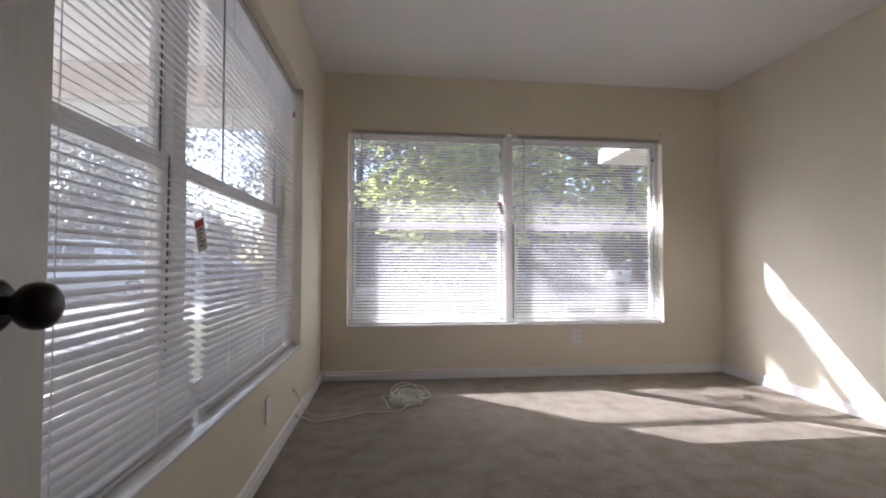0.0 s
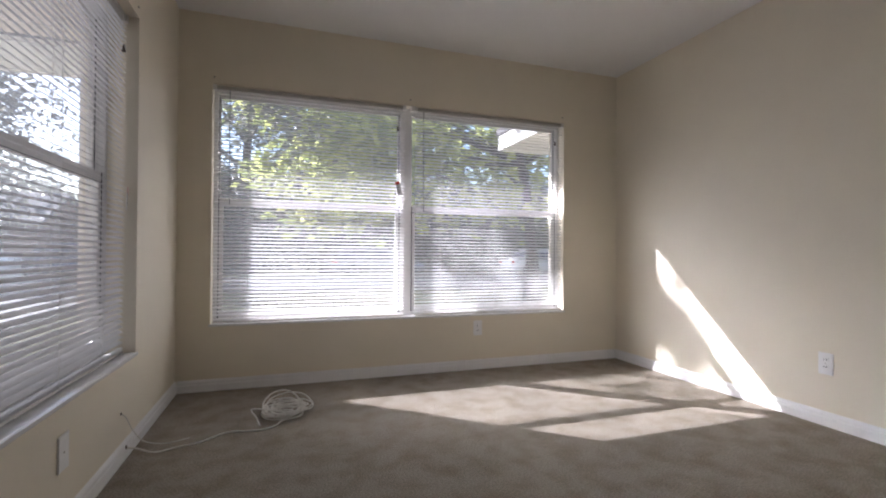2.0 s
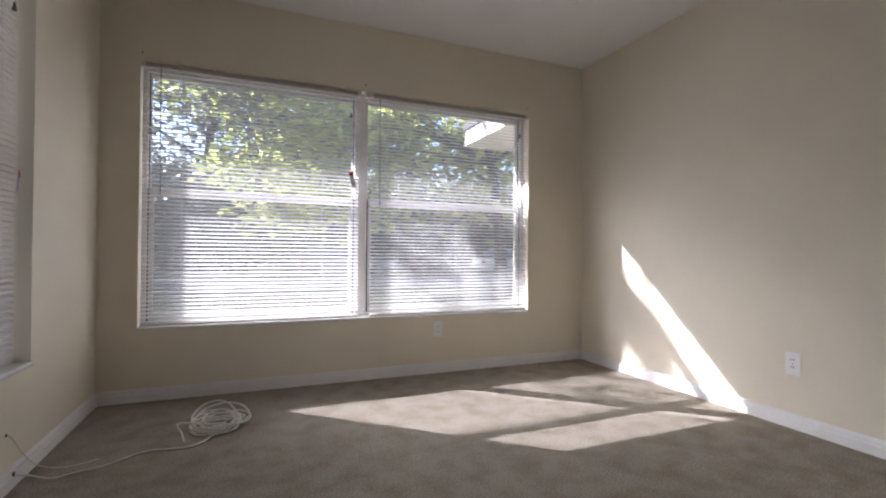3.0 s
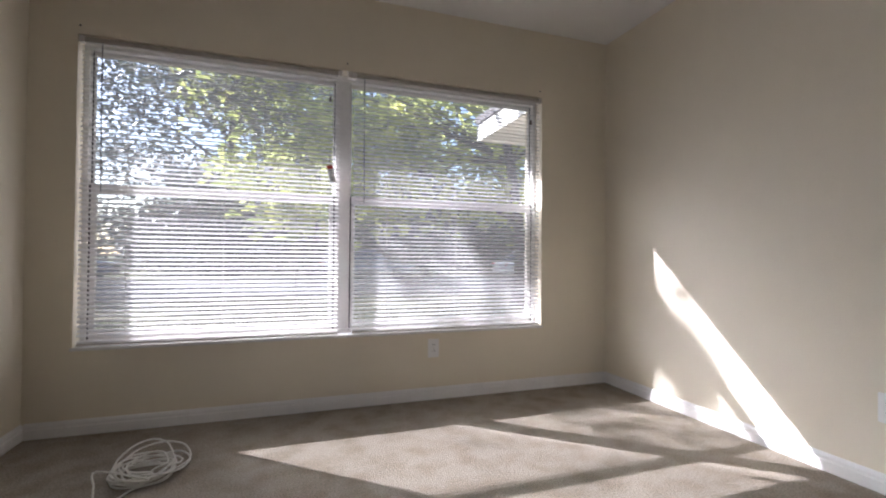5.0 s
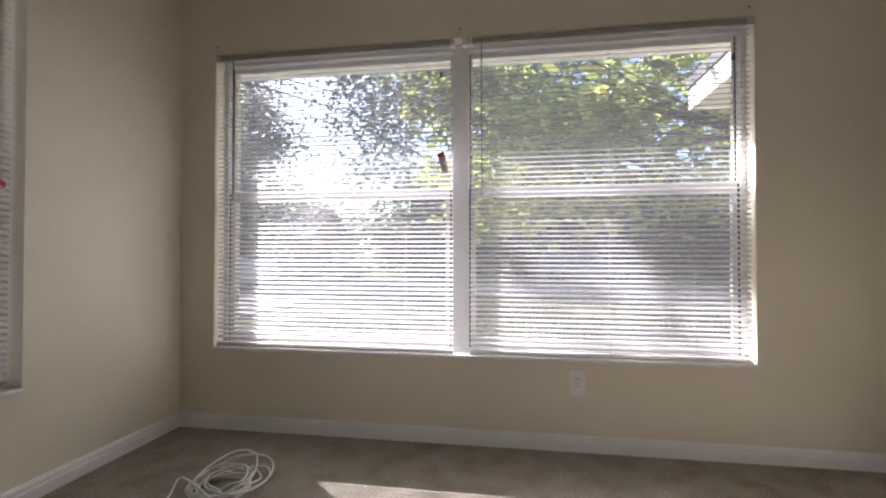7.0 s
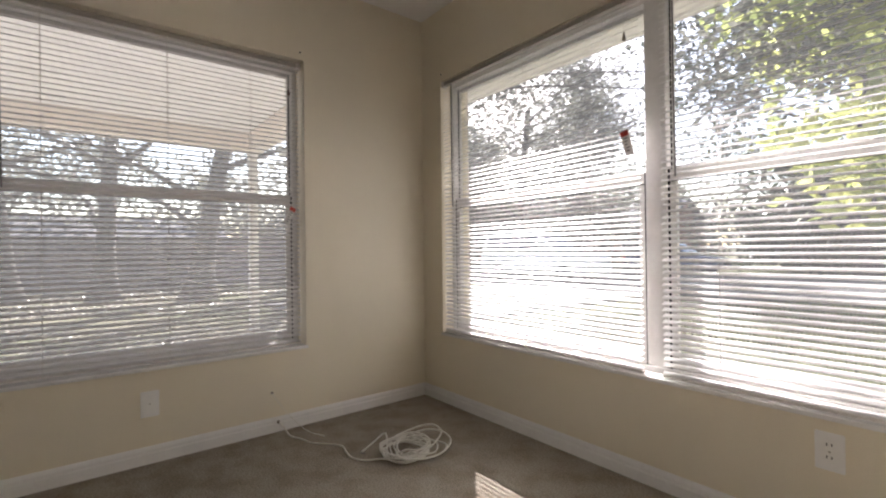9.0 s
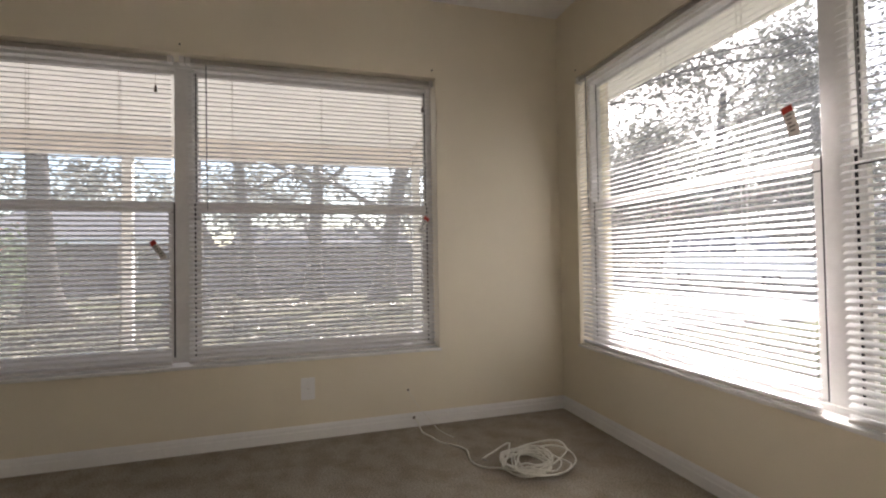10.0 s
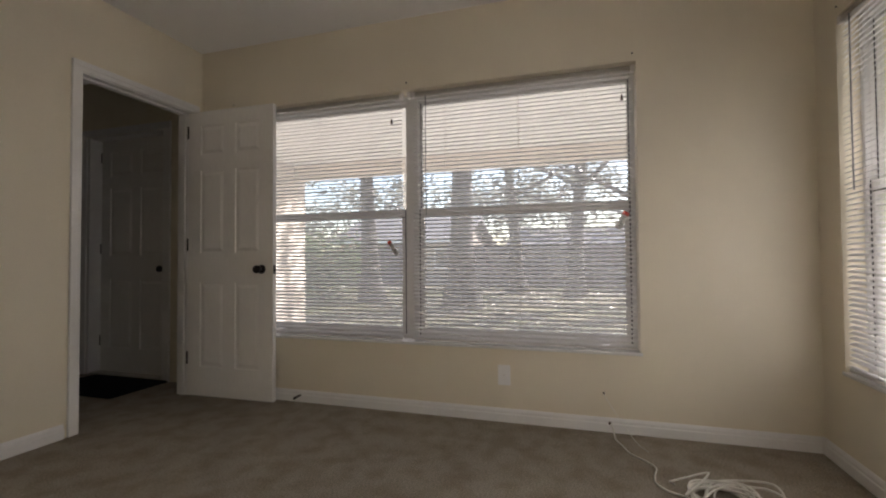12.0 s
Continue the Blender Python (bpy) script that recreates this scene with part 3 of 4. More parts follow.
part("strand", tube(bmesh.new(), smooth_path([(0.002, 3.105, 0.212), (0.018, 3.115, 0.19), (0.03, 3.16, 0.12), (0.06, 3.22, 0.04), (0.14, 3.26, 0.004), (0.24, 3.30, 0.004)], 6), 0.0018, 6), CABLE, wire, "", True)
part("hole_rim", lathe(bmesh.new(), [(0.007, -0.001), (0.007, 0.002), (0.004, 0.003)], pose(0, 3.105, 0.212) @ Matrix.Rotation(radians(90), 4, "Y"), 10), TASSEL, wire)
hole = tagged(part("cable_hole", lathe(bmesh.new(), [(0.009, -0.001), (0.009, 0.002), (0.006, 0.003)], pose(0.013, 3.135, 0.052) @ Matrix.Rotation(radians(90), 4, "Y"), 10), TASSEL), "dark cable hole drilled through the white skirting", "hole")
stop = thing("door_stop", "small black spring door stop on the skirting", "door stop", pose(0.013, 1.14, 0.045))
part("spring", tube(bmesh.new(), [(0, 0, 0), (0.03, 0, 0), (0.055, 0, -0.002)], 0.007, 8), BRONZE, stop)
part("rubber_tip", lathe(bmesh.new(), [(0.009, 0), (0.009, 0.015), (0.006, 0.02)], pose(0.055, 0, -0.002) @ Matrix.Rotation(radians(90), 4, "Y"), 10), GASKET, stop)


# ---- outside: house shell ----
GZ = -0.25
setting("house_wall_west", boxes((-T - 0.02, -T - 0.001, FD1 + 0.05, W0, GZ, 2.5), (-T - 0.02, -T - 0.001, W0, W1, GZ, WZ0 - 0.03), (-T - 0.02, -T - 0.001, W0, W1, WZ1, 2.5), (-T - 0.02, -T - 0.001, W1, YN + T, GZ, 2.5)), STUCCO, "cream stucco outside wall", "wall")
setting("house_wall_north", boxes((-T - 0.02, N0, YN + T + 0.001, YN + T + 0.02, GZ, 2.5), (N0, N1, YN + T + 0.001, YN + T + 0.02, GZ, WZ0 - 0.03), (N0, N1, YN + T + 0.001, YN + T + 0.02, WZ1, 2.5), (N1, 5.2, YN + T + 0.001, YN + T + 0.02, GZ, 2.5)), STUCCO, "cream stucco outside wall", "wall")
EAVE_Y, EAVE_Z = 4.95, 2.27
setting("eave_north", boxes((-3.6, 3.6, YN + T, EAVE_Y, EAVE_Z, EAVE_Z + 0.03), (-3.6, 3.6, EAVE_Y - 0.02, EAVE_Y + 0.02, EAVE_Z - 0.01, EAVE_Z + 0.16)), SOFFIT, "white soffit and fascia of the eave", "eave")
setting("porch_ceiling", boxes((-3.5, -T - 0.021, -1.2, YN + T, 2.42, 2.47)), SOFFIT, "white porch ceiling", "ceiling")
setting("porch_slab", boxes((-3.5, -T - 0.021, -1.2, YN + T, GZ - 0.1, -0.1)), PORCH, "unseen concrete porch slab, made pale to bounce light onto the porch ceiling", "floor")
setting("porch_beam_west", boxes((-3.38, -3.2, -1.2, 4.05, 2.2, 2.42), bevel=0.006), STUCCO, "cream stuccoed porch beam", "beam")
setting("porch_beam_north", boxes((-3.2, -T - 0.021, 3.87, 4.05, 2.2, 2.42), bevel=0.006), STUCCO, "cream stuccoed porch beam", "beam")
setting("porch_end_wall", boxes((-3.5, -T - 0.021, -1.36, -1.2, GZ, 2.42)), STUCCO, "cream stucco end wall of the porch", "wall")


def post(x, y):
    p = thing("porch_post", "square white wooden porch post", "post", pose(x, y, -0.1), group="porch posts")
    part("shaft", boxes((-0.05, 0.05, -0.05, 0.05, 0, 2.3), bevel=0.008), SOFFIT, p)
    part("base_block", boxes((-0.065, 0.065, -0.065, 0.065, 0, 0.12), bevel=0.006), SOFFIT, p)


post(-3.29, 3.94)
post(-3.29, 0.62)
wing = thing("garage_wing", "cream house wing with a white soffit and fascia", "house wing", kind="structure")
part("wall", boxes((4.6, 4.75, YN + T + 0.02, 6.3, GZ, 2.5), (4.75, 9.0, 6.15, 6.3, GZ, 2.5)), STUCCO, wing)
part("soffit", boxes((3.66, 9.4, YN + T + 0.02, 6.8, 2.46, 2.49)), SOFFIT, wing)
part("fascia", boxes((3.62, 3.66, YN + T + 0.02, 6.84, 2.44, 2.66), bevel=0.003), SOFFIT, wing)
part("fascia", boxes((3.66, 9.4, 6.80, 6.84, 2.44, 2.66), bevel=0.003), SOFFIT, wing)
roof = bmesh.new()
for quad in (((-3.7, 4.95, 2.42), (9.4, 4.95, 2.42), (9.4, -1.0, 4.6), (-3.7, -1.0, 4.6)), ((-3.7, -7.0, 2.42), (-3.7, -1.0, 4.6), (9.4, -1.0, 4.6), (9.4, -7.0, 2.42)),
             ((3.6, 4.9, 2.66), (3.6, 6.86, 2.66), (6.5, 6.86, 3.7), (6.5, 4.9, 3.7))):
    roof.faces.new([roof.verts.new(q) for q in quad])
ext = bmesh.ops.extrude_face_region(roof, geom=list(roof.faces))
bmesh.ops.translate(roof, verts=[v for v in ext["geom"] if isinstance(v, bmesh.types.BMVert)], vec=(0, 0, 0.1))
setting("house_roof", roof, ROOF, "grey shingled house roof", "roof")


# ---- outside: ground ----
gm = bmesh.new()
vs = {}
span = [-400, -150, -80] + [-40 + 2.5 * k for k in range(33)] + [80, 150, 400]
for i, x in enumerate(span):
    for j, y in enumerate(span):
        near = math.hypot(x, y - 4) < 60
        vs[i, j] = gm.verts.new((x, y, GZ + (0.04 * noise.noise(Vector((x * 0.21, y * 0.21, 0))) if near and not (-6 < x < 12 and -4 < y < 7) else 0)))
for i in range(len(span) - 1):
    for j in range(len(span) - 1):
        gm.faces.new((vs[i, j], vs[i + 1, j], vs[i + 1, j + 1], vs[i, j + 1]))
setting("ground", gm, LAWN, "patchy lawn with bare earth", "ground")
setting("road", boxes((-60, 60, 14.5, 21.5, GZ - 0.1, GZ + 0.045)), ASPHALT, "grey asphalt street in dappled shade", "road")
setting("driveway", boxes((-8.4, -3.3, 5.6, 14.32, GZ - 0.1, GZ + 0.06)), CONCRETE, "pale sunlit concrete driveway", "driveway")
for y0 in (14.32, 21.5):
    setting("kerb", boxes((-60, 60, y0, y0 + 0.16, GZ - 0.1, GZ + 0.12), bevel=0.02), CONCRETE, "pale concrete kerb along the street", "kerb")


def scatter(name, label, mat, count, area, size, seed, flat):
    """Blades or fallen leaves spread over a stretch of ground."""
    r = random.Random(seed)
    verts, faces = [], []
    for _ in range(count):
        x, y = r.uniform(*area[0]), r.uniform(*area[1])
        if noise.noise(Vector((x * 0.35 + seed, y * 0.35, 1.0))) < -0.05:
            continue
        a, s = r.uniform(0, math.tau), size * r.uniform(0.6, 1.4)
        c, d = math.cos(a), math.sin(a)
        z = GZ + 0.03
        k = len(verts)
        if flat:
            t = r.uniform(-0.3, 0.3)
            verts += [(x - s * c, y - s * d, z), (x - 0.4 * s * d, y + 0.4 * s * c, z + 0.02 + t * s), (x + s * c, y + s * d, z + 0.03), (x + 0.4 * s * d, y - 0.4 * s * c, z)]
            faces.append((k, k + 1, k + 2, k + 3))
        else:
            lean = r.uniform(-0.4, 0.4) * s
            verts += [(x - 0.12 * s * c, y - 0.12 * s * d, z - 0.03), (x + 0.12 * s * c, y + 0.12 * s * d, z - 0.03), (x + lean * d, y - lean * c, z + s)]
            faces.append((k, k + 1, k + 2))
    me = bpy.data.meshes.new(name)
    me.from_pydata(verts, [], faces)
    me.materials.append(mat)
    return tagged(new(name, me), label, "grass" if not flat else "fallen leaves", kind="stuff")


scatter("grass", "short yellow-green grass on the front lawn", GRASS, 30000, ((-2, 14), (5.2, 14.2)), 0.09, 3, False)
scatter("grass", "thin grass patches in the side yard", GRASS, 9000, ((-18, -4.5), (-9, 11)), 0.08, 5, False)
scatter("leaf_litter", "dry brown leaves over the side yard", LITTER, 30000, ((-18, -4), (-9, 12)), 0.05, 8, True)


# ---- outside: trees ----
def sun_patch_cutout(p):
    """Whether a point lies in the gaps cut into the crowns to shape the sun patches through the front window."""
    k = (4.154 - p.y) / SUN_DIR.y
    x, z = p.x + k * SUN_DIR.x, p.z + k * SUN_DIR.z
    if k < 0.5 or noise.noise(p * 1.9) < -0.40:
        return False
    ragged = 0.07 * noise.noise(p * 3.1)
    return (0.1 < x < 1.28 + ragged and 0.4 < z < 1.75) or (1.2 < x < 3.1 and 1.22 + ragged + 0.35 * max(0.0, x - 2.4) < z < 1.75 and (x < 2.45 or noise.noise(p * 5.0) > 0.0)) or (2.3 + ragged < x < 3.1 and 0.4 < z < 0.80 + ragged and noise.noise(p * 7.0) > -0.02)


def leaves(r, centres, count, size, droop=0.3, at=Vector()):
    """Folded leaf quads about many clump centres (x, y, z, radius)."""
    verts, faces = [], []
    for _ in range(count):
        x, y, z, rad = r.choice(centres)
        d = Vector((r.gauss(0, 1), r.gauss(0, 1), r.gauss(0, 0.75)))
        p = Vector((x, y, z)) + d * rad * 0.5
        if sun_patch_cutout(p + at):
            continue
        a = Vector((r.gauss(0, 1), r.gauss(0, 1), r.gauss(-droop, 0.5))).normalized()
        b = a.orthogonal().normalized()
        b = (Matrix.Rotation(r.uniform(0, math.tau), 3, a) @ b)
        s = size * r.uniform(0.6, 1.35)
        k = len(verts)
        verts += [p - a * s, p + b * s * 0.45, p + a * s, p - b * s * 0.45]
        faces.append((k, k + 1, k + 2, k + 3))
    return verts, faces


def leaf_part(name, r, centres, count, size, mat, parent, label=""):
    me = bpy.data.meshes.new(name)
    v, f = leaves(r, centres, count, size, at=parent.matrix_world.translation)
    me.from_pydata(v, [], f)
    me.materials.append(mat)
    ob = new(name, me)
    ob.parent = parent
    if label:
        tagged(ob, label)
    return ob


def tree(label, at, lean, height, radius, crown, leaf_mat, count, size, seed, limbs=7, spread=3.5, base=0.55, extra=(), lowest=0.0):
    """A trunk with flare and bends, limbs that fork, and a crown of leaf clumps about the limbs."""
    r = random.Random(seed)
    t = thing("tree", label, "tree", pose(at[0], at[1], GZ - 0.05))
    trunk = [Vector((lean[0] * s * s * height + 0.12 * math.sin(3 * s + seed), lean[1] * s * height * (0.6 + 0.4 * s), s * height)) for s in [k / 9 for k in range(10)]]
    radii = [radius * (1 + 0.9 * math.exp(-s * 14)) * (1 - 0.5 * s) for s in [k / 9 for k in range(10)]]
    part("trunk", tube(bmesh.new(), smooth_path(trunk, 3), [radii[min(k // 3, 9)] + (radii[min(k // 3 + 1, 9)] - radii[min(k // 3, 9)]) * (k % 3) / 3 for k in range(28)], 12), BARK, t, "", True)
    centres = []
    for k in range(limbs):
        s = base + (0.97 - base) * k / max(1, limbs - 1)
        p = trunk[min(9, int(s * 9))].copy()
        a = r.uniform(0, math.tau) + 2.4 * k
        reach = spread * r.uniform(0.6, 1.15)
        path = [p]
        for q in range(1, 5):
            f = q / 4
            path.append(p + Vector((math.cos(a) * reach * f, math.sin(a) * reach * f, reach * (0.55 * f - 0.15 * f * f))) + Vector((r.gauss(0, 0.12), r.gauss(0, 0.12), r.gauss(0, 0.1))) * reach * 0.4 * f)
        rr = radius * 0.42 * (1.1 - 0.5 * s)
        if any(sun_patch_cutout(q + t.matrix_world.translation) for q in path):
            continue
        bm = tube(bmesh.new(), smooth_path(path, 3), [rr * (1 - 0.85 * j / 12) for j in range(13)], 7)
        for q in (2, 3, 4):
            for _ in range(2):
                b = a + r.uniform(-1.2, 1.2)
                e = path[q] + Vector((math.cos(b), math.sin(b), r.uniform(-0.15, 0.5))) * reach * 0.35
                mid = path[q].lerp(e, 0.5) + Vector((0, 0, 0.08 * reach * 0.3))
                tube(bm, [path[q], mid, e], [rr * 0.3, rr * 0.2, rr * 0.06], 5)
                centres.append((e.x, e.y, e.z, crown * r.uniform(0.6, 1.1)))
                centres.append((mid.x, mid.y, mid.z + 0.1, crown * r.uniform(0.4, 0.8)))
        part("limb", bm, BARK, t, "", True)
    centres = [tuple(c) for c in extra] + [c for c in centres if c[2] > lowest]
    for e in extra[::6]:
        e = Vector(e[:3])
        p = trunk[5]
        mid = p.lerp(e, 0.5) + Vector((0, 0, 0.5))
        if any(sun_patch_cutout(q + t.matrix_world.translation) for q in (mid, p.lerp(mid, 0.5), mid.lerp(e, 0.5), e)):
            continue
        part("limb", tube(bmesh.new(), smooth_path([p, mid, e], 5), [radius * 0.17 * (1 - 0.085 * j) for j in range(11)], 6), BARK, t, "", True)
    if count:
        leaf_part("crown", r, centres, count, size, leaf_mat, t)
    return t


# front trees with low hanging sprays
rx = random.Random(4)
sprays = [(rx.uniform(-6.4, 1.6), rx.uniform(-0.6, 4.0), rx.uniform(2.2, 5.4), rx.uniform(0.5, 1.0)) for _ in range(58)]
sprays += [(-5.4, 0.6, 2.2, 0.7), (-4.9, 0.2, 1.9, 0.5), (-4.0, 0.4, 2.1, 0.7), (-2.9, 0.8, 2.3, 0.8), (-4.6, 1.4, 2.4, 0.8), (-1.6, 0.2, 2.2, 0.7), (-0.4, 0.3, 2.4, 0.7)]
sprays += [(rx.uniform(-8.6, -4.2), rx.uniform(2.6, 8.0), rx.uniform(4.8, 8.0), rx.uniform(0.5, 1.1)) for _ in range(22)]
tree("broad tree with backlit yellow-green leaves over the lawn", (6.4, 10.4), (-0.22, 0.03), 6.0, 0.15, 1.5, LEAF_LIME, 14000, 0.165, 11, 9, 4.2, 0.42, extra=sprays)
# these five clumps are unseen, added on the sun's path to shade the window
boughs = [(6.02, -0.34, 6.25, 0.16), (5.74, -0.32, 6.25, 0.16), (5.88, -0.36, 6.3, 0.16), (5.6, 0.05, 6.25, 0.6), (5.15, 0.15, 6.3, 0.65)]
boughs += [(rx.uniform(-0.5, 3.2), rx.uniform(1.5, 4.8), rx.uniform(4.0, 6.6), rx.uniform(0.6, 1.0)) for _ in range(18)]
boughs += [(rx.uniform(7.4, 10.2), rx.uniform(-0.4, 1.6), rx.uniform(3.5, 4.9), rx.uniform(0.4, 0.7)) for _ in range(11)]
boughs = [(x + 1.0, y + 2.1, z, w) for x, y, z, w in boughs]
# hidden trunk and high crown are added to dapple the sun patches
tree("tall oak over the driveway with sparse grey-green leaves, partly unseen and added to dapple the sun", (-10.0, 7.5), (0.42, 0.30), 9.0, 0.26, 1.8, LEAF_OAK, 11000, 0.10, 21, 12, 5.5, 0.6, extra=boughs, lowest=5.4)
tree("wide oak with grey-green leaves across the street", (-16.0, 23.0), (0.05, 0.0), 9.5, 0.3, 2.0, LEAF_OAK, 20000, 0.12, 23, 10, 6.0, 0.35)
tree("oak with dark leaves across the street", (3.0, 27.5), (0.05, 0.0), 9.5, 0.3, 2.0, LEAF_FAR, 9000, 0.13, 29, 10, 6.0, 0.3)
# extra oak, added to shade the street and darken the view there
tree("broad oak with dark leaves added across the street for shade", (-1.4, 27.5), (0.05, -0.25), 10.0, 0.3, 2.4, LEAF_FAR, 14000, 0.14, 28, 12, 7.0, 0.35)
tree("leafy tree by the kerb with yellow-green leaves", (11.5, 13.2), (-0.1, 0.0), 8.0, 0.2, 1.8, LEAF_LIME, 16000, 0.085, 27, 11, 5.0, 0.35)
# side-yard oaks
tree("large grey oak trunk with a flared foot", (-8.1, 0.1), (0.02, 0.03), 8.5, 0.30, 1.5, LEAF_OAK, 3600, 0.08, 31, 9, 4.5, 0.5)
tree("grey oak leaning a little in the side yard", (-9.4, -2.9), (-0.03, -0.06), 8.0, 0.25, 1.5, LEAF_OAK, 3600, 0.08, 32, 9, 4.2, 0.45)
tree("slim grey oak before the fence", (-13.8, 0.75), (0.0, -0.10), 8.0, 0.22, 1.6, LEAF_OAK, 3000, 0.085, 33, 9, 4.4, 0.34)
tree("forked grey oak before the fence", (-12.2, 2.7), (0.0, 0.06), 8.0, 0.23, 1.6, LEAF_OAK, 3000, 0.085, 34, 10, 4.4, 0.30)
tree("grey oak leaning towards the street", (-11.0, 4.7), (0.0, 0.20), 8.0, 0.27, 1.6, LEAF_OAK, 3000, 0.085, 35, 10, 4.4, 0.30)
tree("grey oak beyond the porch post", (-13.0, 8.5), (0.0, 0.08), 8.5, 0.26, 1.6, LEAF_OAK, 3000, 0.085, 36, 10, 4.4, 0.32)


def hedge(name, label, clumps, count, size, mat, seed):
    """Far woods: many leaf clumps in one mass."""
    me = bpy.data.meshes.new(name)
    v, f = leaves(random.Random(seed), clumps, count, size)
    me.from_pydata(v, [], f)
    me.materials.append(mat)
    return tagged(new(name, me), label, "trees", kind="stuff")


r = random.Random(5)
hedge("far_woods", "dark green woods across the street", [(r.uniform(-6, 34), r.uniform(30, 38), r.uniform(0, 5.5), r.uniform(1.2, 2.4)) for _ in range(150)], 60000, 0.26, LEAF_FAR, 6)
hedge("hedge", "dense dark hedge behind the parked cars", [(r.uniform(-6, 32), r.uniform(27.0, 29.5), r.uniform(0, 2.6), r.uniform(0.8, 1.5)) for _ in range(130)], 36000, 0.17, LEAF_FAR, 12)
hedge("far_woods", "hazy grey-green woods beyond the side yard", [(r.uniform(-38, -26), r.uniform(-26, 30), r.uniform(0, 9) * r.random() ** 0.6, r.uniform(1.2, 2.6)) for _ in range(150)], 34000, 0.24, LEAF_OAK, 7)
hedge("far_woods", "hazy grey-green trees down the street", [(r.uniform(-45, -10), r.uniform(40, 60), r.uniform(0, 9) * r.random(), r.uniform(1.6, 3.2)) for _ in range(110)], 14000, 0.30, LEAF_OAK, 9)
hedge("far_woods", "dark trees at the street corner", [(r.uniform(-27, -17), r.uniform(25, 31), r.uniform(0, 5), r.uniform(1.0, 2.0)) for _ in range(50)], 14000, 0.2, LEAF_FAR, 10)

hedge("far_woods", "hazy grey-green trees beyond the street corner", [(r.uniform(-34, -15), r.uniform(23, 36), r.uniform(0, 9.5), r.uniform(1.2, 2.4)) for _ in range(110)], 30000, 0.22, LEAF_OAK, 14)

shrub = thing("shrub", "dense glossy shrub with a few pink blossoms", "shrub", pose(-9.6, -4.6, GZ))
r = random.Random(17)
sc = [(r.uniform(-1.2, 1.2), r.uniform(-0.9, 0.9), r.uniform(0.3, 1.9), 0.6) for _ in range(26)]
leaf_part("crown", r, sc, 5000, 0.06, LEAF_SHRUB, shrub)
leaf_part("blossom", r, [c for c in sc if c[2] > 1.4] or sc, 60, 0.05, PETAL, shrub, "pink blossoms")
sb = bmesh.new()
for k in range(9):
    a = k * 0.7
    tube(sb, [(0.1 * math.cos(a), 0.1 * math.sin(a), 0), (0.5 * math.cos(a), 0.4 * math.sin(a), 0.8), (0.9 * math.cos(a), 0.7 * math.sin(a), 1.6)], [0.03, 0.02, 0.008], 6)
part("stems", sb, BARK, shrub, "", True)

# ---- outside: fence, houses ----
fence = thing("board_fence", "weathered grey board fence at the yard's edge", "fence", pose(-16.2, 0, GZ))
board = data_of("board", boxes((-0.012, 0.012, -0.068, 0.068, 0.03, 1.84), bevel=0.004), FENCE)
rb = random.Random(3)
for k in range(110):
    b = new("board", board)
    b.parent = fence
    b.location = (rb.uniform(-0.006, 0.006), -2.6 + 0.142 * k, rb.uniform(-0.02, 0.02))
    b.rotation_euler = (radians(rb.uniform(-0.5, 0.5)), 0, 0)
for z in (0.35, 1.0, 1.6):
    part("rail", boxes((-0.06, -0.012, -2.7, 13.1, z, z + 0.09)), FENCE, fence)
for k in range(7):
    part("fence_post", boxes((-0.15, -0.06, -2.7 + 2.5 * k, -2.6 + 2.5 * k, -0.05, 1.9), bevel=0.01), FENCE, fence)


def house(label, m, w, d, h, rise, wall_mat, openings, garage=None):
    """A low gabled house: ridge along local x, front at local y = 0 towards -y."""
    ho = thing("house", label, "house", m)
    part("wall", boxes((0, w, 0, d, 0, h)), wall_mat, ho)
    rf = bmesh.new()
    o = 0.45
    prof = [(-o, h - 0.12), (d / 2, h + rise), (d + o, h - 0.12), (d + o, h + 0.06), (d / 2, h + rise + 0.2), (-o, h + 0.06)]
    ends = [[rf.verts.new((x, y, z)) for y, z in prof] for x in (-o, w + o)]
    for a in range(6):
        rf.faces.new((ends[0][a], ends[0][(a + 1) % 6], ends[1][(a + 1) % 6], ends[1][a]))
    for e in ends:
        rf.faces.new((e[0], e[1], e[4], e[5]))
        rf.faces.new((e[1], e[2], e[3], e[4]))
    bmesh.ops.recalc_face_normals(rf, faces=rf.faces)
    part("roof", rf, ROOF, ho, "grey shingled roof")
    gb = bmesh.new()
    for x in (0.02, w - 0.02):
        tri = [gb.verts.new((x, y, z)) for y, z in ((0, h), (d, h), (d / 2, h + rise))]
        gb.faces.new(tri)
    part("gable", gb, wall_mat, ho)
    part("fascia", boxes((-o, w + o, -o - 0.03, -o, h - 0.16, h + 0.06)), SOFFIT, ho, "white fascia board")
    for x0, x1, z0, z1 in openings:
        wi = part("window", boxes((x0, x1, -0.05, 0.02, z0, z1), bevel=0.01), SOFFIT, ho)
        part("pane", boxes((x0 + 0.07, x1 - 0.07, -0.056, -0.051, z0 + 0.07, z1 - 0.07)), WINDARK, wi)
    if garage:
        x0, x1, z1 = garage
        g = part("garage_door", boxes((x0, x1, -0.03, 0.02, 0.0, z1)), GARAGE, ho, "dark garage door")
        for k in range(4):
            part("door_panel", boxes((x0 + 0.06, x1 - 0.06, -0.045, -0.031, 0.06 + k * z1 / 4, (k + 1) * z1 / 4 - 0.02), bevel=0.006), GARAGE, g)
    return ho


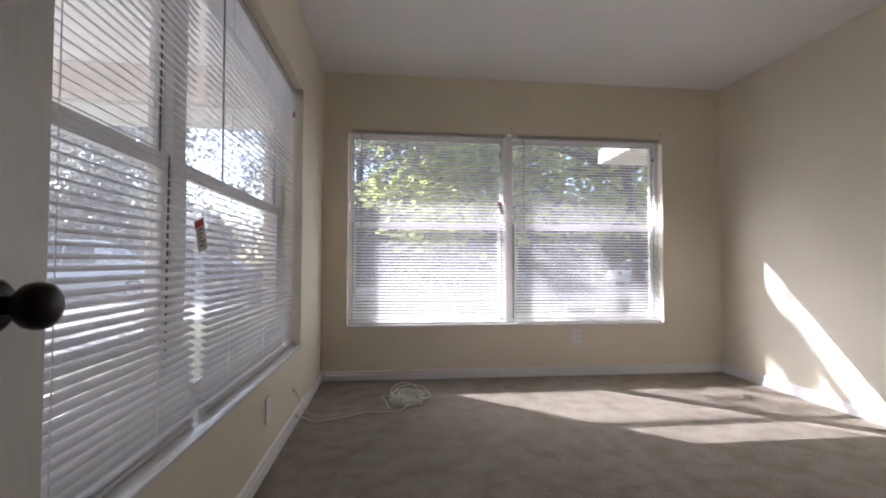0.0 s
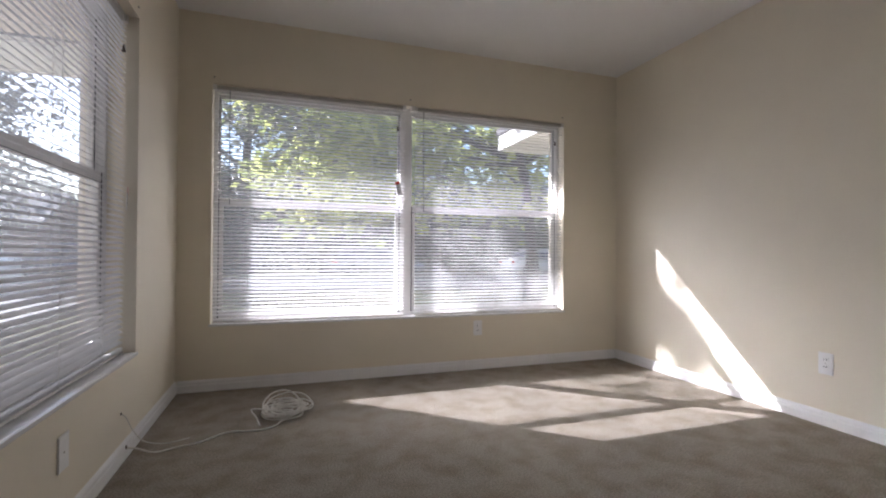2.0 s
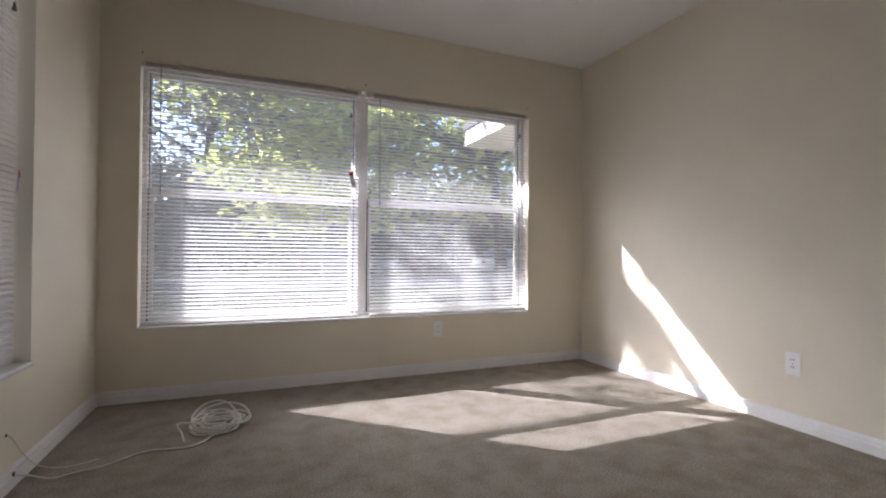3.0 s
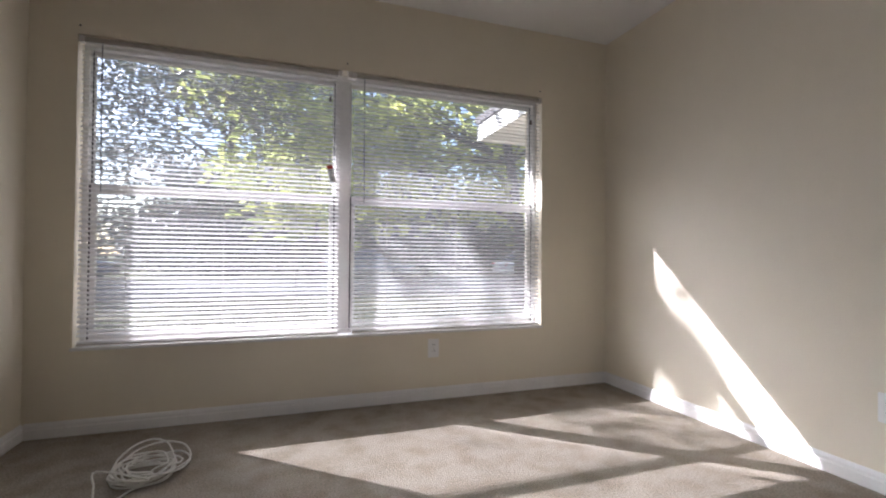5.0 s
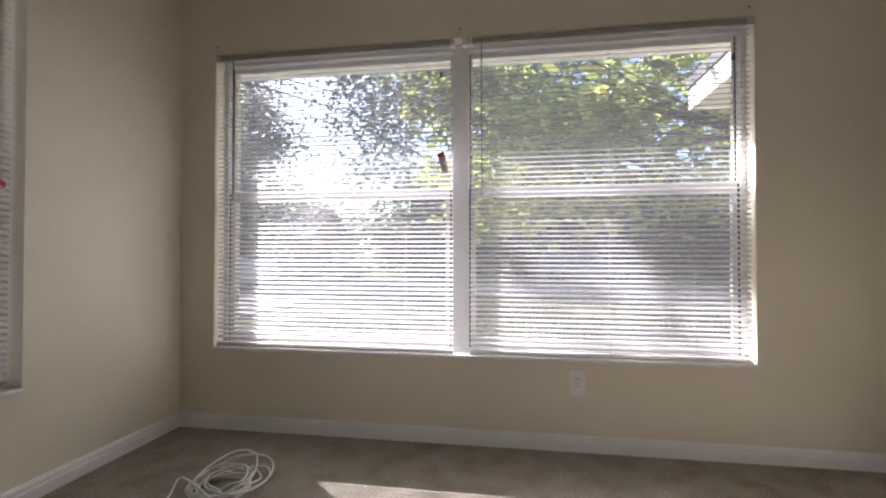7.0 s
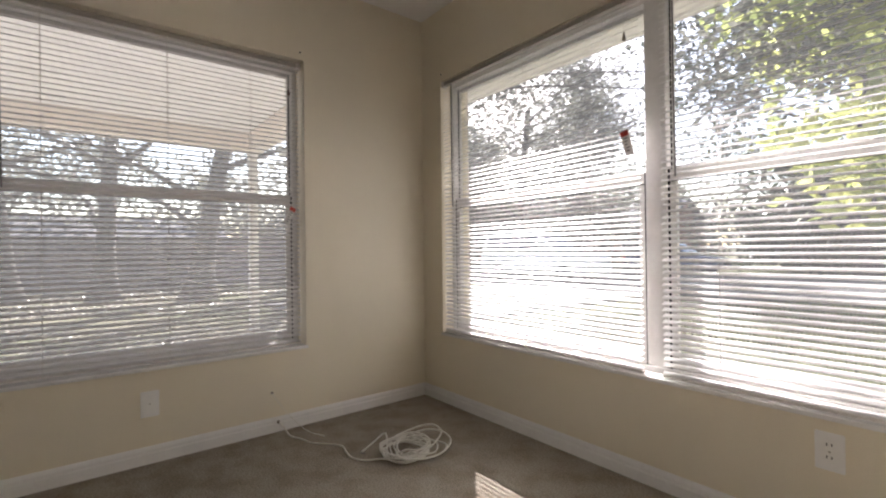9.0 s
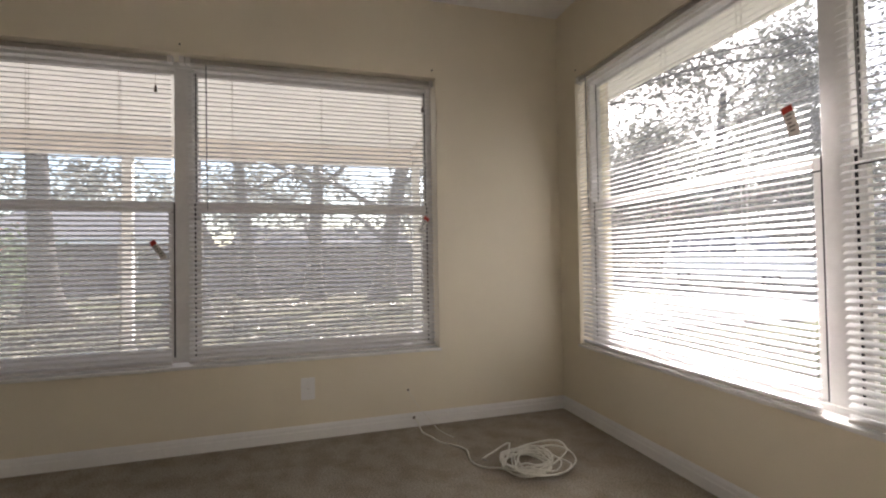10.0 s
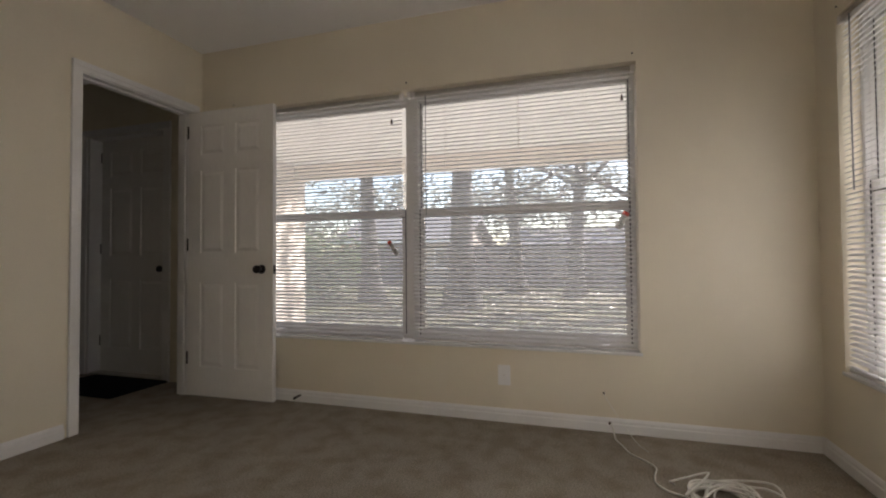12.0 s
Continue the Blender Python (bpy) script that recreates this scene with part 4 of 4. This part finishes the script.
house("low beige house with a grey roof and dark garage door", pose(-19.0, -9.5, GZ, rz=90), 6.5, 7.0, 2.2, 1.3, SIDING, ((5.3, 6.2, 0.8, 1.8),), (1.0, 4.6, 2.0))
house("low house with a grey roof behind the fence", pose(-24.0, -1.0, GZ, rz=90), 9.0, 7.0, 1.9, 1.2, SIDING, ((1.5, 2.6, 0.7, 1.6), (5.0, 6.2, 0.7, 1.6)))
house("brown brick house across the street", pose(-27.0, 38.0, GZ), 12.0, 8.0, 3.0, 2.2, BRICK, ((1.2, 2.6, 0.9, 2.2), (4.6, 6.0, 0.9, 2.2), (8.6, 10.2, 0.9, 2.2)))


# ---- outside: vehicles ----
def car(label, m, paint, length, height, wagon, tail_red=True):
    """A parked car: local x from tail to nose, y across, z up from the ground."""
    c = thing("car", label, "car", m, group="cars parked along the street")
    w, belt, clear = 0.88, 0.58 * height, 0.24
    L = length
    side = [(0.0, 0.42), (0.03, clear), (L - 0.08, clear), (L, 0.45), (L - 0.06, belt - 0.16), (L * 0.73, belt), (0.05, belt)]
    roof_line = ([(0.06, belt), (0.22, height - 0.06), (0.55, height), (L * 0.50, height), (L * 0.58, height - 0.07), (L * 0.74, belt)] if wagon else
                 [(L * 0.12, belt), (L * 0.26, height - 0.03), (L * 0.34, height), (L * 0.50, height), (L * 0.56, height - 0.06), (L * 0.72, belt)])

    def hull(pts, half, narrow=0.0):
        bm = bmesh.new()
        a = [bm.verts.new((x, -half + narrow * (z - belt), z)) for x, z in pts]
        b = [bm.verts.new((x, half - narrow * (z - belt), z)) for x, z in pts]
        n = len(pts)
        for k in range(n):
            bm.faces.new((a[k], a[(k + 1) % n], b[(k + 1) % n], b[k]))
        bm.faces.new(a[::-1])
        bm.faces.new(b)
        bmesh.ops.recalc_face_normals(bm, faces=bm.faces)
        return bm
    part("body", soften(hull(side, w), 0.05, 3), paint, c, "", True)
    part("cabin", soften(hull(roof_line, w - 0.03, 0.32), 0.035, 2), paint, c, "", True)
    xs = [p[0] for p in roof_line]
    a0, a1 = xs[1] + 0.12, xs[-2]
    cuts = [a0, a0 + (a1 - a0) * 0.3, a0 + (a1 - a0) * 0.64, a1 + 0.12]
    for s in (-1, 1):
        for lo, hi in zip(cuts, cuts[1:]):
            g = bmesh.new()
            top = height - 0.11
            q = [(lo + 0.03, belt + 0.04), (hi - 0.03, belt + 0.04), (hi - 0.03 - (0.22 if hi == cuts[-1] else 0), top), (lo + 0.03, top)]
            f0 = [g.verts.new((x, s * (w - 0.027 - 0.32 * (z - belt)), z)) for x, z in q]
            f1 = [g.verts.new((x, s * (w - 0.018 - 0.32 * (z - belt)), z)) for x, z in q]
            for k in range(4):
                g.faces.new((f0[k], f0[(k + 1) % 4], f1[(k + 1) % 4], f1[k]))
            g.faces.new(f0)
            g.faces.new(f1)
            bmesh.ops.recalc_face_normals(g, faces=g.faces)
            part("side_window", g, CAR_GLASS, c, "dark tinted side window")
    for (x0, z0), (x1, z1) in ((roof_line[0], roof_line[1]), (roof_line[-1], roof_line[-2])):
        g = bmesh.new()
        off = -0.012 if x0 < L / 2 else 0.012
        q = [(x0 + off + (x1 - x0) * t, z0 + (z1 - z0) * t) for t in (0.1, 0.9)]
        vv = [g.verts.new((q[0][0], -0.70, q[0][1])), g.verts.new((q[0][0], 0.70, q[0][1])), g.verts.new((q[1][0], 0.62, q[1][1])), g.verts.new((q[1][0], -0.62, q[1][1]))]
        g.faces.new(vv)
        e = bmesh.ops.extrude_face_region(g, geom=list(g.faces))
        bmesh.ops.translate(g, verts=[v for v in e["geom"] if isinstance(v, bmesh.types.BMVert)], vec=(-off * 0.5, 0, 0.004))
        part("windscreen", g, CAR_GLASS, c, "dark tinted screen")
    for x in (0.2 * L, 0.81 * L):
        for s in (-1, 1):
            tm = Matrix.Translation((x, s * (w - 0.17), 0.315)) @ Matrix.Rotation(radians(-90 * s), 4, "X")
            wh = part("wheel", lathe(bmesh.new(), [(0.20, 0.0), (0.30, 0.0), (0.315, 0.03), (0.315, 0.16), (0.30, 0.185), (0.215, 0.19)], tm, 24), TYRE, c, "black tyre", True)
            part("rim", lathe(bmesh.new(), [(0.21, 0.188), (0.20, 0.196), (0.07, 0.18), (0.05, 0.198), (0.01, 0.2)], tm, 16), HUB, wh, "grey alloy rim", True)
    for s in (-1, 1):
        part("tail_lamp", boxes((-0.015, 0.12, s * 0.76 - 0.1, s * 0.76 + 0.1, belt - 0.2, belt - 0.04), bevel=0.02), LAMP_RED, c, "red tail lamp")
        part("headlamp", boxes((L - 0.22, L - 0.02, s * 0.68 - 0.14, s * 0.68 + 0.14, belt - 0.3, belt - 0.17), bevel=0.02), LAMP_CLEAR, c, "clear headlamp")
        part("mirror", boxes((L * 0.66, L * 0.66 + 0.1, s * 0.98 - 0.09, s * 0.98 + 0.09, belt + 0.02, belt + 0.16), bevel=0.03, segments=2), paint, c)
    part("bumper", boxes((-0.05, 0.12, -0.8, 0.8, 0.34, 0.5), bevel=0.03, segments=2), paint, c)
    part("bumper", boxes((L - 0.1, L + 0.04, -0.8, 0.8, 0.3, 0.48), bevel=0.03, segments=2), paint, c)
    return c


RZ = GZ + 0.045
car("silver estate car parked across the street", pose(2.85, 23.6, GZ - 0.02, rz=0), SILVER, 4.4, 1.46, True)
car("pale car parked farther along the street", pose(12.2, 23.6, GZ - 0.02, rz=0), WHITE_CAR, 4.4, 1.45, False)
car("white van with tinted windows parked by the street", pose(-11.6, 16.2, RZ, rz=4), WHITE_CAR, 5.0, 1.85, True)
car("dark blue car parked across the street", pose(-10.5, 25.5, GZ - 0.02, rz=2), BLUE_CAR, 4.5, 1.5, False)
